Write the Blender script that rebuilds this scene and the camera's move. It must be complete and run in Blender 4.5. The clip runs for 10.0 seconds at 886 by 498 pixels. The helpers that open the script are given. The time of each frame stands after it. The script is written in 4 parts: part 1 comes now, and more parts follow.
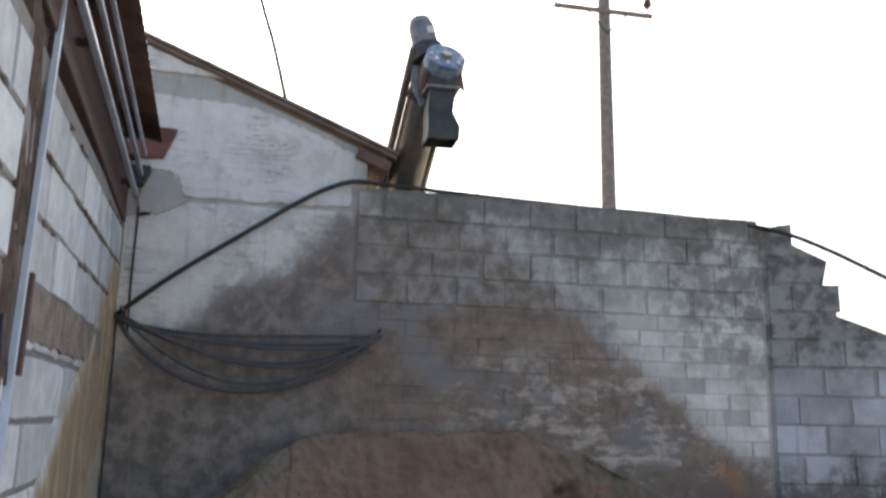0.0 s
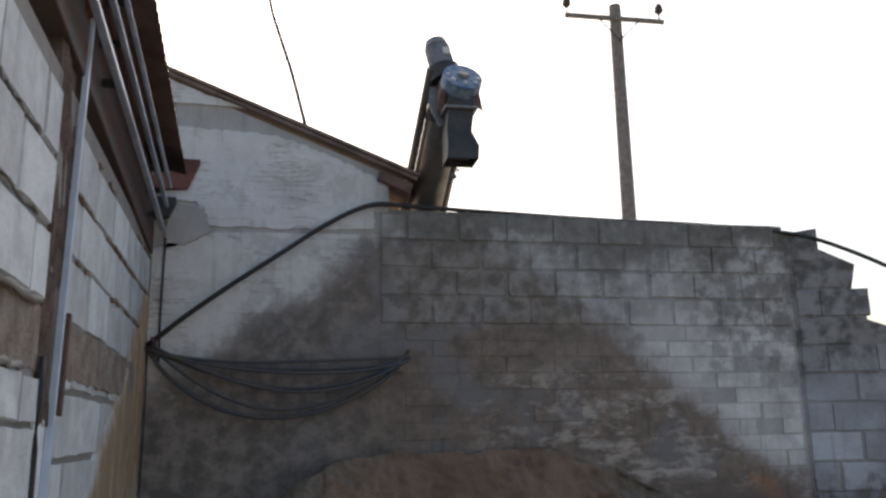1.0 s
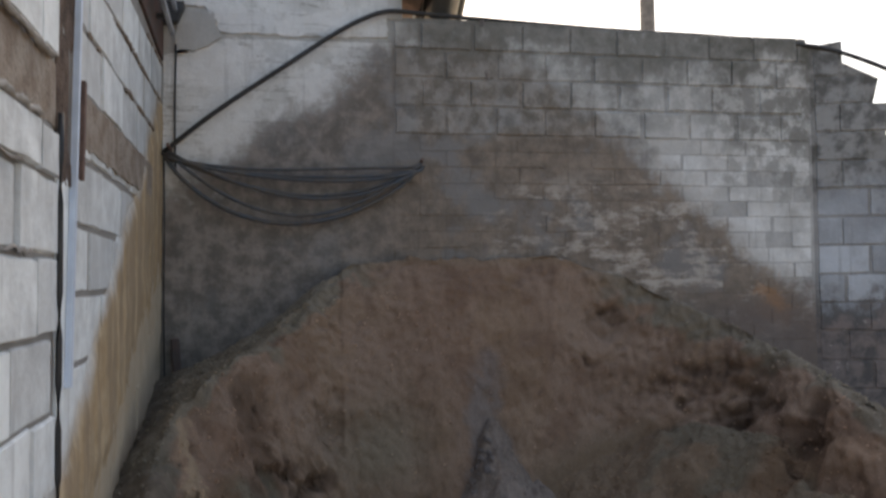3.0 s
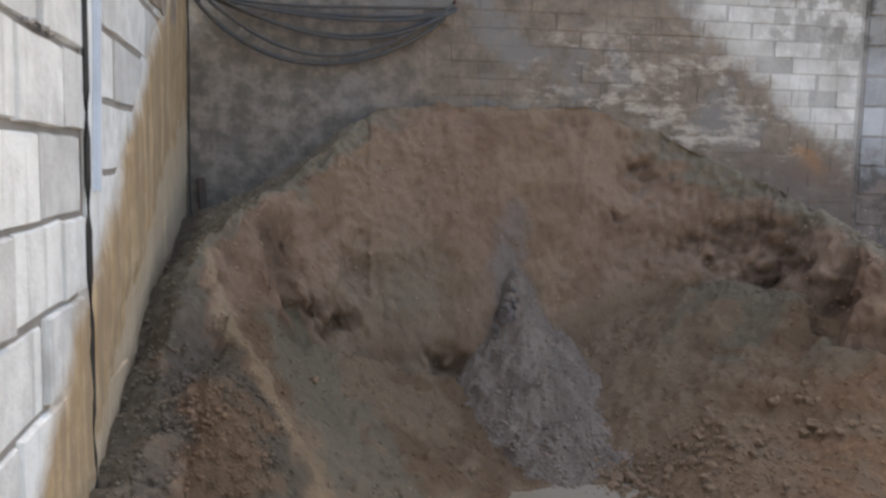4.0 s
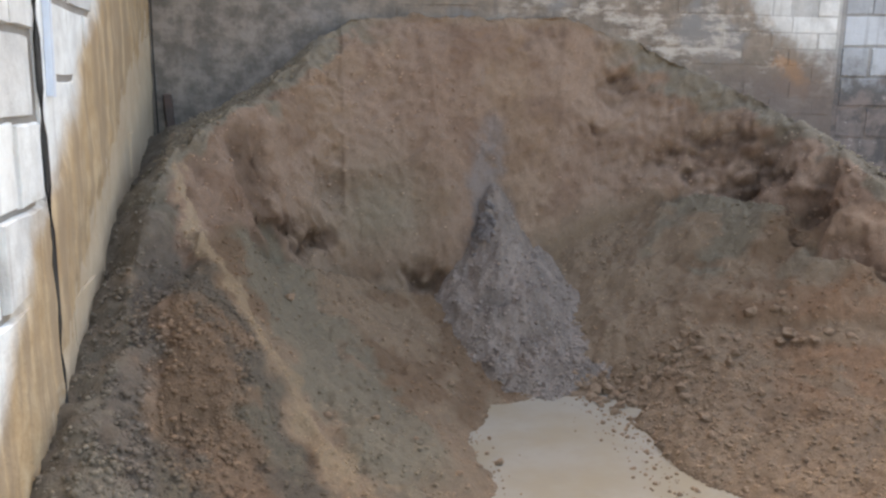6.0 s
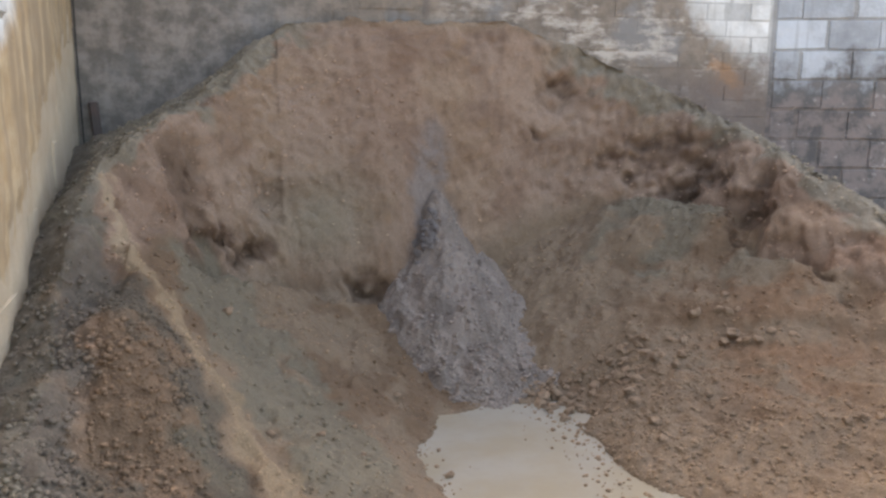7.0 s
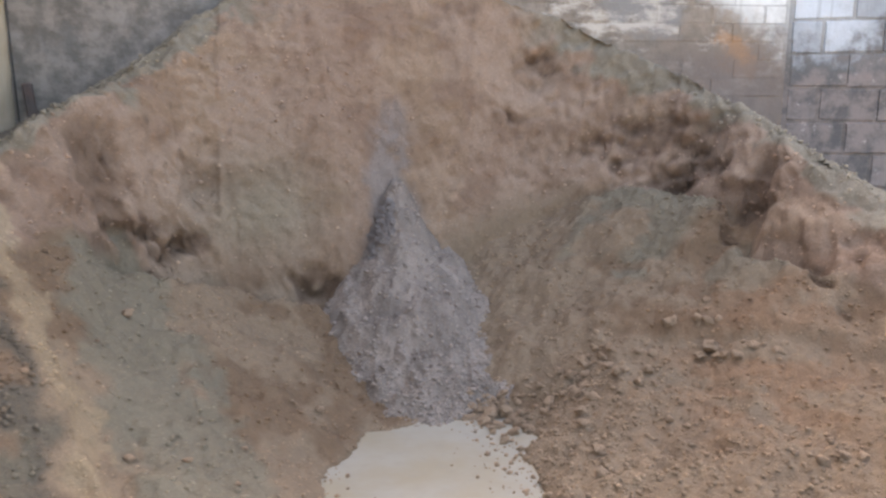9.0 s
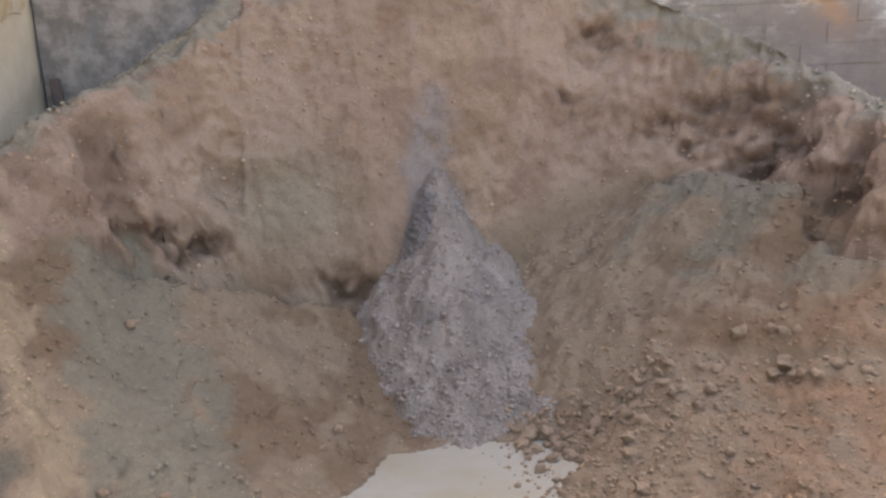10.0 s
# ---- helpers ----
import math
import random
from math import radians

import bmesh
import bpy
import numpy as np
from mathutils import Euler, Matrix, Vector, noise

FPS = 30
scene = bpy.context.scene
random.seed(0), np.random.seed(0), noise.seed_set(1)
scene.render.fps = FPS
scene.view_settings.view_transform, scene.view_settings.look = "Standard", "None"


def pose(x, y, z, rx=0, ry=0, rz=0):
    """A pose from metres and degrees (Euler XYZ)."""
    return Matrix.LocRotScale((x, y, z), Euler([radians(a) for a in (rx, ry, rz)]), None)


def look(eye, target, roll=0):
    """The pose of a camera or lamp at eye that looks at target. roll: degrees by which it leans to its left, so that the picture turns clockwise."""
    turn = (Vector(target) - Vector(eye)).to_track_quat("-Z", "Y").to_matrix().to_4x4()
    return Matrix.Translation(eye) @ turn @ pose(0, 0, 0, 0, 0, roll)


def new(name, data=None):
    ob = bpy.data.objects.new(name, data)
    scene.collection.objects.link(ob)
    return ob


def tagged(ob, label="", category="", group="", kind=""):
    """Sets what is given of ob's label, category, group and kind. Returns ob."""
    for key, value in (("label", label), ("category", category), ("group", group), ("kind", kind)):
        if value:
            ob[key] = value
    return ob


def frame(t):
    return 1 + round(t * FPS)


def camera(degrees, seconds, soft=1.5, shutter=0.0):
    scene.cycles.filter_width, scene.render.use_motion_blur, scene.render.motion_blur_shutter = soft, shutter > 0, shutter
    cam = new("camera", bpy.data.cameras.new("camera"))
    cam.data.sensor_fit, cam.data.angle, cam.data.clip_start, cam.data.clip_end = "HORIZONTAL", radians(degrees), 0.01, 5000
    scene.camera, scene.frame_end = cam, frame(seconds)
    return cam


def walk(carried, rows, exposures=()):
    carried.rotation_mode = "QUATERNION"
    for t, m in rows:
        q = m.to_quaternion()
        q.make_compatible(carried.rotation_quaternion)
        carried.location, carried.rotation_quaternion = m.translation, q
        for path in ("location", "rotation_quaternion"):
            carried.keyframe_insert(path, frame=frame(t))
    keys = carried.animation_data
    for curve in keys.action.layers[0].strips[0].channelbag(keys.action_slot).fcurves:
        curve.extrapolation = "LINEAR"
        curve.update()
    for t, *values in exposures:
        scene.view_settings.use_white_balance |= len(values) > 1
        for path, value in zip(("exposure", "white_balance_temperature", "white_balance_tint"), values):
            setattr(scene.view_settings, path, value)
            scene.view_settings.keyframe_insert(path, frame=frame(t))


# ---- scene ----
cam = camera(56.6, 10.0, soft=2.45, shutter=0.5)
PATH = [
    (0, (0.169, 0.212, 1.802), (0.601, 2.325, 2.239), 1.1),
    (0.5, (0.169, 0.194, 1.839), (0.591, 2.287, 2.370), 0.2),
    (1, (0.140, 0.195, 1.838), (0.519, 2.310, 2.307), -0.9),
    (1.5, (0.143, 0.189, 1.821), (0.490, 2.319, 2.247), -1.3),
    (2, (0.127, 0.216, 1.768), (0.463, 2.368, 2.078), -0.9),
    (2.2, (0.094, 0.205, 1.748), (0.443, 2.363, 1.997), -1.0),
    (3.3, (0.147, 0.234, 1.502), (0.490, 2.408, 1.540), -0.3),
    (3.5, (0.147, 0.255, 1.453), (0.457, 2.433, 1.441), 0.2),
    (3.8, (0.125, 0.252, 1.415), (0.399, 2.429, 1.244), 1.0),
    (4, (0.107, 0.286, 1.399), (0.402, 2.454, 1.169), 1.3),
    (4.5, (0.077, 0.331, 1.352), (0.446, 2.476, 1.032), 2.2),
    (5, (0.074, 0.340, 1.311), (0.449, 2.460, 0.857), 1.7),
    (6.3, (0.133, 0.343, 1.333), (0.485, 2.476, 0.922), 0.6),
    (6.5, (0.099, 0.378, 1.290), (0.519, 2.498, 0.878), 1.1),
    (7, (0.122, 0.422, 1.315), (0.632, 2.526, 0.918), 0.3),
    (7.5, (0.153, 0.439, 1.312), (0.700, 2.540, 0.956), -0.8),
    (8, (0.339, 0.505, 1.291), (0.712, 2.647, 0.954), -1.0),
    (8.5, (0.585, 0.585, 1.290), (0.832, 2.741, 0.929), 0.2),
    (9, (0.737, 0.706, 1.297), (1.058, 2.838, 0.856), -0.1),
    (9.5, (0.893, 0.875, 1.276), (1.059, 3.020, 0.815), -0.4),
    (10, (1.046, 1.032, 1.307), (1.087, 3.175, 0.812), -2.3),
]
EXPOSURES = [(0, 1.35, 7350, 9), (1.0, 0.7, 7350, 9), (1.5, 0.3, 7350, 8), (2.0, -0.3, 7200, 7), (2.2, -0.15, 7350, 8), (3.3, 1.7, 8200, 10),
             (4.0, 1.98, 8500, 11), (4.5, 1.9, 8600, 10), (5.0, 2.25, 8500, 9), (6.5, 2.55, 8500, 10), (7.5, 2.8, 8300, 10), (8.5, 3.05, 8300, 11), (9.5, 3.0, 8400, 13), (10, 3.0, 8500, 14)]
walk(cam, [(t, look(eye, target, roll)) for t, eye, target, roll in PATH], EXPOSURES)

# ---- light ----
world = bpy.data.worlds.new("world")
scene.world = world
world.use_nodes = True
sky = world.node_tree.nodes.new("ShaderNodeTexSky")
sky.sky_type, sky.sun_disc = "NISHITA", False
sky.sun_elevation, sky.sun_rotation = radians(47), radians(-4)
sky.dust_density, sky.air_density = 4.0, 1.0
world.node_tree.links.new(sky.outputs[0], world.node_tree.nodes["Background"].inputs[0])
world.node_tree.nodes["Background"].inputs[1].default_value = 0.14
sun = new("sun", bpy.data.lights.new("sun", "SUN"))
sun.data.energy, sun.data.angle, sun.data.color = 3.2, radians(0.6), (1.0, 0.95, 0.88)
sun.matrix_world = look((0, 0, 0), (0.05, -0.68, -0.73))

# ---- numbers of the plan ----
WY = 4.89           # face of the back wall
WX = -0.68          # left wall at the back corner
LEAN = 0.06         # the left wall comes in towards the yard's mouth
TOP = 3.11          # top of the back wall


def wall_x(y):
    return WX + LEAN * (WY - y)


# ---- materials ----
def nodes_of(name):
    m = bpy.data.materials.new(name)
    m.use_nodes = True
    nt = m.node_tree
    return m, nt, nt.nodes["Principled BSDF"]


def add(nt, kind, **inputs):
    n = nt.nodes.new(kind)
    for k, v in inputs.items():
        key = int(k[1:]) if k[0] == "i" and k[1:].isdigit() else k
        if isinstance(v, bpy.types.NodeSocket):
            nt.links.new(v, n.inputs[key])
        else:
            n.inputs[key].default_value = v
    return n


def mix(nt, fac, a, b, kind="MIX"):
    n = nt.nodes.new("ShaderNodeMix")
    n.data_type, n.blend_type = "RGBA", kind
    for sock, v in ((n.inputs[0], fac), (n.inputs[6], a), (n.inputs[7], b)):
        if isinstance(v, bpy.types.NodeSocket):
            nt.links.new(v, sock)
        else:
            sock.default_value = v if isinstance(v, (int, float)) else (*v, 1) if len(v) == 3 else v
    return n.outputs[2]


def calc(nt, op, a, b=0.0, c=0.0):
    n = nt.nodes.new("ShaderNodeMath")
    n.operation = op
    for sock, v in zip(n.inputs, (a, b, c)):
        if isinstance(v, bpy.types.NodeSocket):
            nt.links.new(v, sock)
        else:
            sock.default_value = v
    return n.outputs[0]


def ramp(nt, v, lo, hi):
    n = nt.nodes.new("ShaderNodeMapRange")
    n.interpolation_type = "SMOOTHSTEP"
    nt.links.new(v, n.inputs[0])
    n.inputs[1].default_value, n.inputs[2].default_value = lo, hi
    return n.outputs[0]


def cloud(nt, where, scale, detail=4.0, rough=0.6):
    return add(nt, "ShaderNodeTexNoise", Vector=where, Scale=scale, Detail=detail, Roughness=rough).outputs[0]


def relief(nt, bsdf, height, strength, distance):
    b = add(nt, "ShaderNodeBump", Height=height, Strength=strength, Distance=distance)
    nt.links.new(b.outputs[0], bsdf.inputs["Normal"])


def plain(name, colour, rough=0.7, metal=0.0, vary=0.25, scale=12.0, bump=0.3, size=0.004, second=None):
    m, nt, b = nodes_of(name)
    pos = nt.nodes.new("ShaderNodeTexCoord").outputs["Object"]
    n1, n2 = cloud(nt, pos, scale), cloud(nt, pos, scale * 6, 6.0)
    dark = tuple(c * (1 - vary) for c in colour)
    col = mix(nt, ramp(nt, n1, 0.35, 0.65), second or dark, colour)
    col = mix(nt, calc(nt, "MULTIPLY", ramp(nt, n2, 0.5, 0.75), 0.5), col, dark)
    nt.links.new(col, b.inputs["Base Color"])
    b.inputs["Roughness"].default_value, b.inputs["Metallic"].default_value = rough, metal
    relief(nt, b, n2, bump, size)
    return m


def masonry(name, clean, grey, stain_kind, mortar=False, own_tone=0.35):
    """Lime-washed concrete block with grime, damp and the tide marks that earlier heaps have left."""
    m, nt, b = nodes_of(name)
    pos = nt.nodes.new("ShaderNodeNewGeometry").outputs["Position"]
    xyz = add(nt, "ShaderNodeSeparateXYZ", Vector=pos)
    x, y, z = xyz.outputs
    big, mid, fine = cloud(nt, pos, 2.3, 5.0), cloud(nt, pos, 9.0, 6.0, 0.65), cloud(nt, pos, 70.0, 4.0)
    rnd = nt.nodes.new("ShaderNodeObjectInfo").outputs["Random"]
    own = calc(nt, "ADD", calc(nt, "MULTIPLY", rnd, own_tone), calc(nt, "MULTIPLY", mid, 0.8))
    col = mix(nt, ramp(nt, own, 0.3, 0.85), grey, clean)
    col = mix(nt, calc(nt, "MULTIPLY", ramp(nt, big, 0.5, 0.7), 0.55), col, tuple(c * 0.62 for c in grey))
    # thin dark runs
    streak = add(nt, "ShaderNodeMapping", Vector=pos)
    streak.inputs["Scale"].default_value = (14, 14, 1.2)
    run = cloud(nt, streak.outputs[0], 1.0, 4.0)
    col = mix(nt, calc(nt, "MULTIPLY", ramp(nt, run, 0.56, 0.72), 0.35), col, tuple(c * 0.5 for c in grey))
    if name == "limewashed_plaster":
        lay = add(nt, "ShaderNodeMapping", Vector=pos)
        lay.inputs["Scale"].default_value = (2.2, 2.2, 26.0)
        split = cloud(nt, lay.outputs[0], 1.0, 5.0, 0.6)
        line = calc(nt, "MULTIPLY", ramp(nt, calc(nt, "ABSOLUTE", calc(nt, "SUBTRACT", split, 0.5)), 0.022, 0.004), ramp(nt, big, 0.42, 0.55))
        col = mix(nt, calc(nt, "MULTIPLY", ramp(nt, cloud(nt, pos, 5.0, 6.0, 0.7), 0.52, 0.62), 0.45), col, (0.46, 0.47, 0.46))
        col = mix(nt, calc(nt, "MULTIPLY", line, 0.6), col, (0.20, 0.19, 0.17))
    wob = calc(nt, "MULTIPLY", calc(nt, "SUBTRACT", mid, 0.5), 0.5)
    wob = calc(nt, "ADD", wob, calc(nt, "MULTIPLY", calc(nt, "SUBTRACT", big, 0.5), 0.5))
    if stain_kind == "back":
        left = calc(nt, "MULTIPLY", calc(nt, "MAXIMUM", calc(nt, "SUBTRACT", 0.75, x), 0.0), 0.72)
        right = calc(nt, "MULTIPLY", calc(nt, "MAXIMUM", calc(nt, "SUBTRACT", x, 1.18), 0.0), 0.80)
        edge = calc(nt, "SUBTRACT", calc(nt, "SUBTRACT", 3.16, left), right)
        d = calc(nt, "ADD", calc(nt, "SUBTRACT", edge, z), wob)
        soil = mix(nt, ramp(nt, mid, 0.3, 0.7), (0.125, 0.098, 0.078), (0.25, 0.195, 0.15))
        soil = mix(nt, ramp(nt, big, 0.50, 0.62), soil, (0.20, 0.19, 0.185))
        murk = mix(nt, ramp(nt, mid, 0.38, 0.64), (0.098, 0.092, 0.088), (0.265, 0.245, 0.235))
        soil = mix(nt, calc(nt, "MULTIPLY", ramp(nt, x, 0.95, 0.0), 0.65), soil, murk)
        flat = add(nt, "ShaderNodeMapping", Vector=pos)
        flat.inputs["Scale"].default_value = (5.0, 5.0, 10.0)
        zone = calc(nt, "MULTIPLY", ramp(nt, x, 0.9, 1.5), ramp(nt, z, 2.3, 2.0))
        bald = calc(nt, "ADD", cloud(nt, flat.outputs[0], 1.0, 5.0, 0.7), calc(nt, "MULTIPLY", calc(nt, "SUBTRACT", rnd, 0.5), 0.08))
        chips = calc(nt, "MULTIPLY", calc(nt, "MULTIPLY", ramp(nt, bald, 0.48, 0.66), zone), 0.72)
        soil = mix(nt, chips, soil, (0.55, 0.50, 0.45))
        col = mix(nt, calc(nt, "MULTIPLY", ramp(nt, d, -0.05, 0.22), 0.93), col, soil)
        high = calc(nt, "MULTIPLY", ramp(nt, calc(nt, "ADD", z, calc(nt, "MULTIPLY", wob, 0.6)), 2.36, 2.52), ramp(nt, x, 0.55, 0.75))
        smear = cloud(nt, pos, 11.0, 4.0, 0.6)
        col = mix(nt, calc(nt, "MULTIPLY", high, 0.45), col, mix(nt, ramp(nt, smear, 0.36, 0.62), (0.13, 0.13, 0.12), (0.42, 0.42, 0.41)))
        grime = calc(nt, "MULTIPLY", ramp(nt, calc(nt, "ADD", x, calc(nt, "MULTIPLY", wob, 2.0)), 2.2, 3.0), ramp(nt, calc(nt, "ADD", z, wob), 1.95, 2.3))
        col = mix(nt, calc(nt, "MULTIPLY", calc(nt, "MULTIPLY", grime, ramp(nt, smear, 0.62, 0.42)), 0.55), col, (0.12, 0.115, 0.10))
        # moss and soot under the coping
        moss = calc(nt, "ADD", calc(nt, "SUBTRACT", z, 2.70), calc(nt, "MULTIPLY", wob, 1.7))
        moss = calc(nt, "MULTIPLY", ramp(nt, moss, -0.02, 0.30), ramp(nt, x, 0.4, 0.9))
        col = mix(nt, calc(nt, "MULTIPLY", moss, 0.75), col, mix(nt, ramp(nt, mid, 0.35, 0.65), (0.075, 0.075, 0.06), (0.17, 0.165, 0.15)))
        # a rust bloom
        bloom = add(nt, "ShaderNodeVectorMath", Vector=pos)
        bloom.operation = "DISTANCE"
        bloom.inputs[1].default_value = (2.95, WY, 1.39)
        col = mix(nt, calc(nt, "MULTIPLY", ramp(nt, calc(nt, "ADD", bloom.outputs["Value"], wob), 0.16, 0.06), 0.7), col, (0.36, 0.20, 0.11))
        # splash zone above the old floor of the heap
        low = calc(nt, "ADD", calc(nt, "SUBTRACT", 1.55, z), wob)
        low = calc(nt, "MULTIPLY", ramp(nt, low, -0.05, 0.2), ramp(nt, x, 2.2, 2.7))
        col = mix(nt, calc(nt, "MULTIPLY", low, 0.85), col, mix(nt, mid, (0.10, 0.085, 0.08), (0.22, 0.17, 0.15)))
    if stain_kind == "left":
        edge = calc(nt, "ADD", calc(nt, "MULTIPLY", calc(nt, "SUBTRACT", y, 2.64), 0.66), 1.18)
        wob2 = calc(nt, "MULTIPLY", calc(nt, "SUBTRACT", big, 0.5), 0.45)
        d = calc(nt, "ADD", calc(nt, "SUBTRACT", edge, z), wob2)
        tan = mix(nt, ramp(nt, mid, 0.3, 0.7), (0.40, 0.27, 0.14), (0.52, 0.40, 0.25))
        tan = mix(nt, ramp(nt, run, 0.4, 0.6), tan, (0.33, 0.24, 0.15))
        pale = mix(nt, mid, (0.42, 0.33, 0.23), (0.56, 0.47, 0.36))
        # the older, washed-out mark below it, with a ragged edge
        far = calc(nt, "SUBTRACT", y, 2.6)
        mark = calc(nt, "ADD", calc(nt, "MULTIPLY", far, calc(nt, "SUBTRACT", 0.60, calc(nt, "MULTIPLY", far, 0.06))), 0.62)
        rag = calc(nt, "ADD", calc(nt, "MULTIPLY", calc(nt, "SUBTRACT", mid, 0.5), 0.30), calc(nt, "MULTIPLY", calc(nt, "SUBTRACT", run, 0.5), 0.30))
        tan = mix(nt, calc(nt, "MULTIPLY", ramp(nt, calc(nt, "ADD", calc(nt, "SUBTRACT", mark, z), rag), -0.01, 0.03), 0.85), tan, pale)
        if mortar:
            col = mix(nt, 0.5, col, (0.13, 0.12, 0.11))
        col = mix(nt, calc(nt, "MULTIPLY", ramp(nt, d, -0.02, 0.16), 0.95), col, tan)
    if stain_kind == "side":
        d = calc(nt, "ADD", calc(nt, "SUBTRACT", 1.52, z), wob)
        mud = mix(nt, ramp(nt, mid, 0.35, 0.6), (0.085, 0.075, 0.072), (0.21, 0.165, 0.15))
        bald = calc(nt, "ADD", cloud(nt, pos, 22.0, 5.0, 0.7), calc(nt, "MULTIPLY", calc(nt, "SUBTRACT", rnd, 0.5), 0.12))
        mud = mix(nt, calc(nt, "MULTIPLY", ramp(nt, bald, 0.60, 0.72), 0.7), mud, (0.46, 0.41, 0.39))
        mud = mix(nt, calc(nt, "MULTIPLY", ramp(nt, d, 0.30, 0.05), 0.7), mud, (0.10, 0.10, 0.10))
        col = mix(nt, calc(nt, "MULTIPLY", ramp(nt, d, -0.05, 0.12), 0.92), col, mud)
        moss = calc(nt, "ADD", calc(nt, "SUBTRACT", z, 2.02), wob)
        lichen = mix(nt, ramp(nt, cloud(nt, pos, 11.0, 4.0, 0.6), 0.36, 0.62), (0.095, 0.09, 0.08), (0.30, 0.295, 0.285))
        col = mix(nt, calc(nt, "MULTIPLY", ramp(nt, moss, -0.05, 0.30), 0.88), col, lichen)
    if mortar:
        col = mix(nt, 0.08 if stain_kind == "left" else 0.07, col, (0.13, 0.12, 0.11))
    nt.links.new(col, b.inputs["Base Color"])
    b.inputs["Roughness"].default_value = 0.9
    h = calc(nt, "ADD", calc(nt, "MULTIPLY", fine, 0.4), mid)
    relief(nt, b, h, 0.55, 0.012)
    return m


def soil_material(name, rough=0.95, grain=150.0, bump=0.9):
    m, nt, b = nodes_of(name)
    pos = nt.nodes.new("ShaderNodeTexCoord").outputs["Object"]
    base = nt.nodes.new("ShaderNodeAttribute")
    base.attribute_name = "soil"
    n1, n2, n3 = cloud(nt, pos, 7.0, 6.0, 0.7), cloud(nt, pos, 38.0, 5.0, 0.7), cloud(nt, pos, grain, 3.0, 0.7)
    col = mix(nt, calc(nt, "MULTIPLY", ramp(nt, n1, 0.45, 0.7), 0.35), base.outputs["Color"], mix(nt, 1.0, base.outputs["Color"], (0.62, 0.58, 0.55), "MULTIPLY"))
    col = mix(nt, calc(nt, "MULTIPLY", ramp(nt, n2, 0.54, 0.66), 0.34), col, mix(nt, 1.0, col, (0.50, 0.47, 0.45), "MULTIPLY"))
    col = mix(nt, calc(nt, "MULTIPLY", ramp(nt, n3, 0.53, 0.66), 0.6), col, mix(nt, 1.0, col, (1.5, 1.45, 1.4), "MULTIPLY"))
    nt.links.new(col, b.inputs["Base Color"])
    b.inputs["Roughness"].default_value = rough
    h = calc(nt, "ADD", n2, calc(nt, "MULTIPLY", n3, 0.5))
    relief(nt, b, h, bump, 0.012)
    return m


WASH, GREY = (0.84, 0.86, 0.87), (0.52, 0.52, 0.51)
M_LEFT = masonry("limewashed_block", (0.84, 0.90, 0.93), (0.52, 0.55, 0.57), "left")
M_LEFT_M = masonry("left_mortar", (0.62, 0.61, 0.59), (0.40, 0.39, 0.38), "left", True)
M_BACK = masonry("weathered_block", WASH, GREY, "back", False, 0.18)
M_BACK_M = masonry("back_mortar", (0.62, 0.63, 0.63), (0.38, 0.38, 0.38), "back", True)
M_PLASTER = masonry("bare_grey_plaster", (0.62, 0.63, 0.62), (0.44, 0.44, 0.43), "back", False, 0.10)
M_LIME = masonry("limewashed_plaster", (0.88, 0.90, 0.91), (0.70, 0.71, 0.71), "back", False, 0.10)
M_SIDE = masonry("grey_block", (0.56, 0.60, 0.65), (0.34, 0.36, 0.39), "side")
M_SIDE_M = masonry("side_mortar", (0.44, 0.44, 0.44), (0.27, 0.27, 0.27), "side", True)
M_SOIL = soil_material("heap_soil")
M_GRAVEL = soil_material("crushed_stone", 0.92, 120.0, 1.0)
M_STEEL = plain("galvanised_steel", (0.62, 0.66, 0.72), 0.42, 0.75, 0.3, 6.0, 0.15, 0.001)
M_DARKSTEEL = plain("dark_sheet_steel", (0.06, 0.062, 0.064), 0.5, 0.1, 0.4, 9.0, 0.2, 0.001)
M_TUBE = plain("dull_steel_tube", (0.34, 0.33, 0.31), 0.32, 0.85, 0.35, 5.0, 0.1, 0.001)
M_RUST = plain("rusty_steel", (0.20, 0.13, 0.11), 0.75, 0.2, 0.4, 14.0, 0.4, 0.003)
M_BLUE = plain("blue_enamel", (0.07, 0.17, 0.31), 0.45, 0.1, 0.5, 24.0, 0.2, 0.001, (0.30, 0.36, 0.42))
M_GREYPAINT = plain("grey_paint", (0.26, 0.27, 0.29), 0.5, 0.2, 0.3, 18.0, 0.2, 0.001)
M_WHITE = plain("white_plate", (0.75, 0.75, 0.74), 0.5, 0.0, 0.1)
M_BROWN = plain("dark_boards", (0.085, 0.07, 0.066), 0.75, 0.0, 0.45, 8.0, 0.4, 0.004, (0.12, 0.065, 0.055))
M_REDBOARD = plain("red_oxide_timber", (0.20, 0.075, 0.055), 0.7, 0.0, 0.4, 10.0, 0.4, 0.003)
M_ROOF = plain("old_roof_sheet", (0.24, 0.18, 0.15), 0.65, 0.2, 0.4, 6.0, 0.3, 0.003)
# darker copy of M_ROOF, the underside's shade put into its colour
M_SOFFIT = plain("shaded_roof_sheet", (0.095, 0.072, 0.068), 0.7, 0.1, 0.4, 6.0, 0.3, 0.003)
M_COLUMN = plain("rough_brown_concrete", (0.20, 0.145, 0.12), 0.95, 0.0, 0.5, 16.0, 1.0, 0.02)
M_BEAM = plain("rough_grey_concrete", (0.36, 0.315, 0.275), 0.95, 0.0, 0.4, 9.0, 0.9, 0.015, (0.24, 0.19, 0.155))
# steel whose bluish sky reflection is put into the base colour
M_ZINC = plain("sky_tinted_steel", (0.66, 0.77, 0.92), 0.45, 0.0, 0.15, 8.0, 0.1, 0.001)
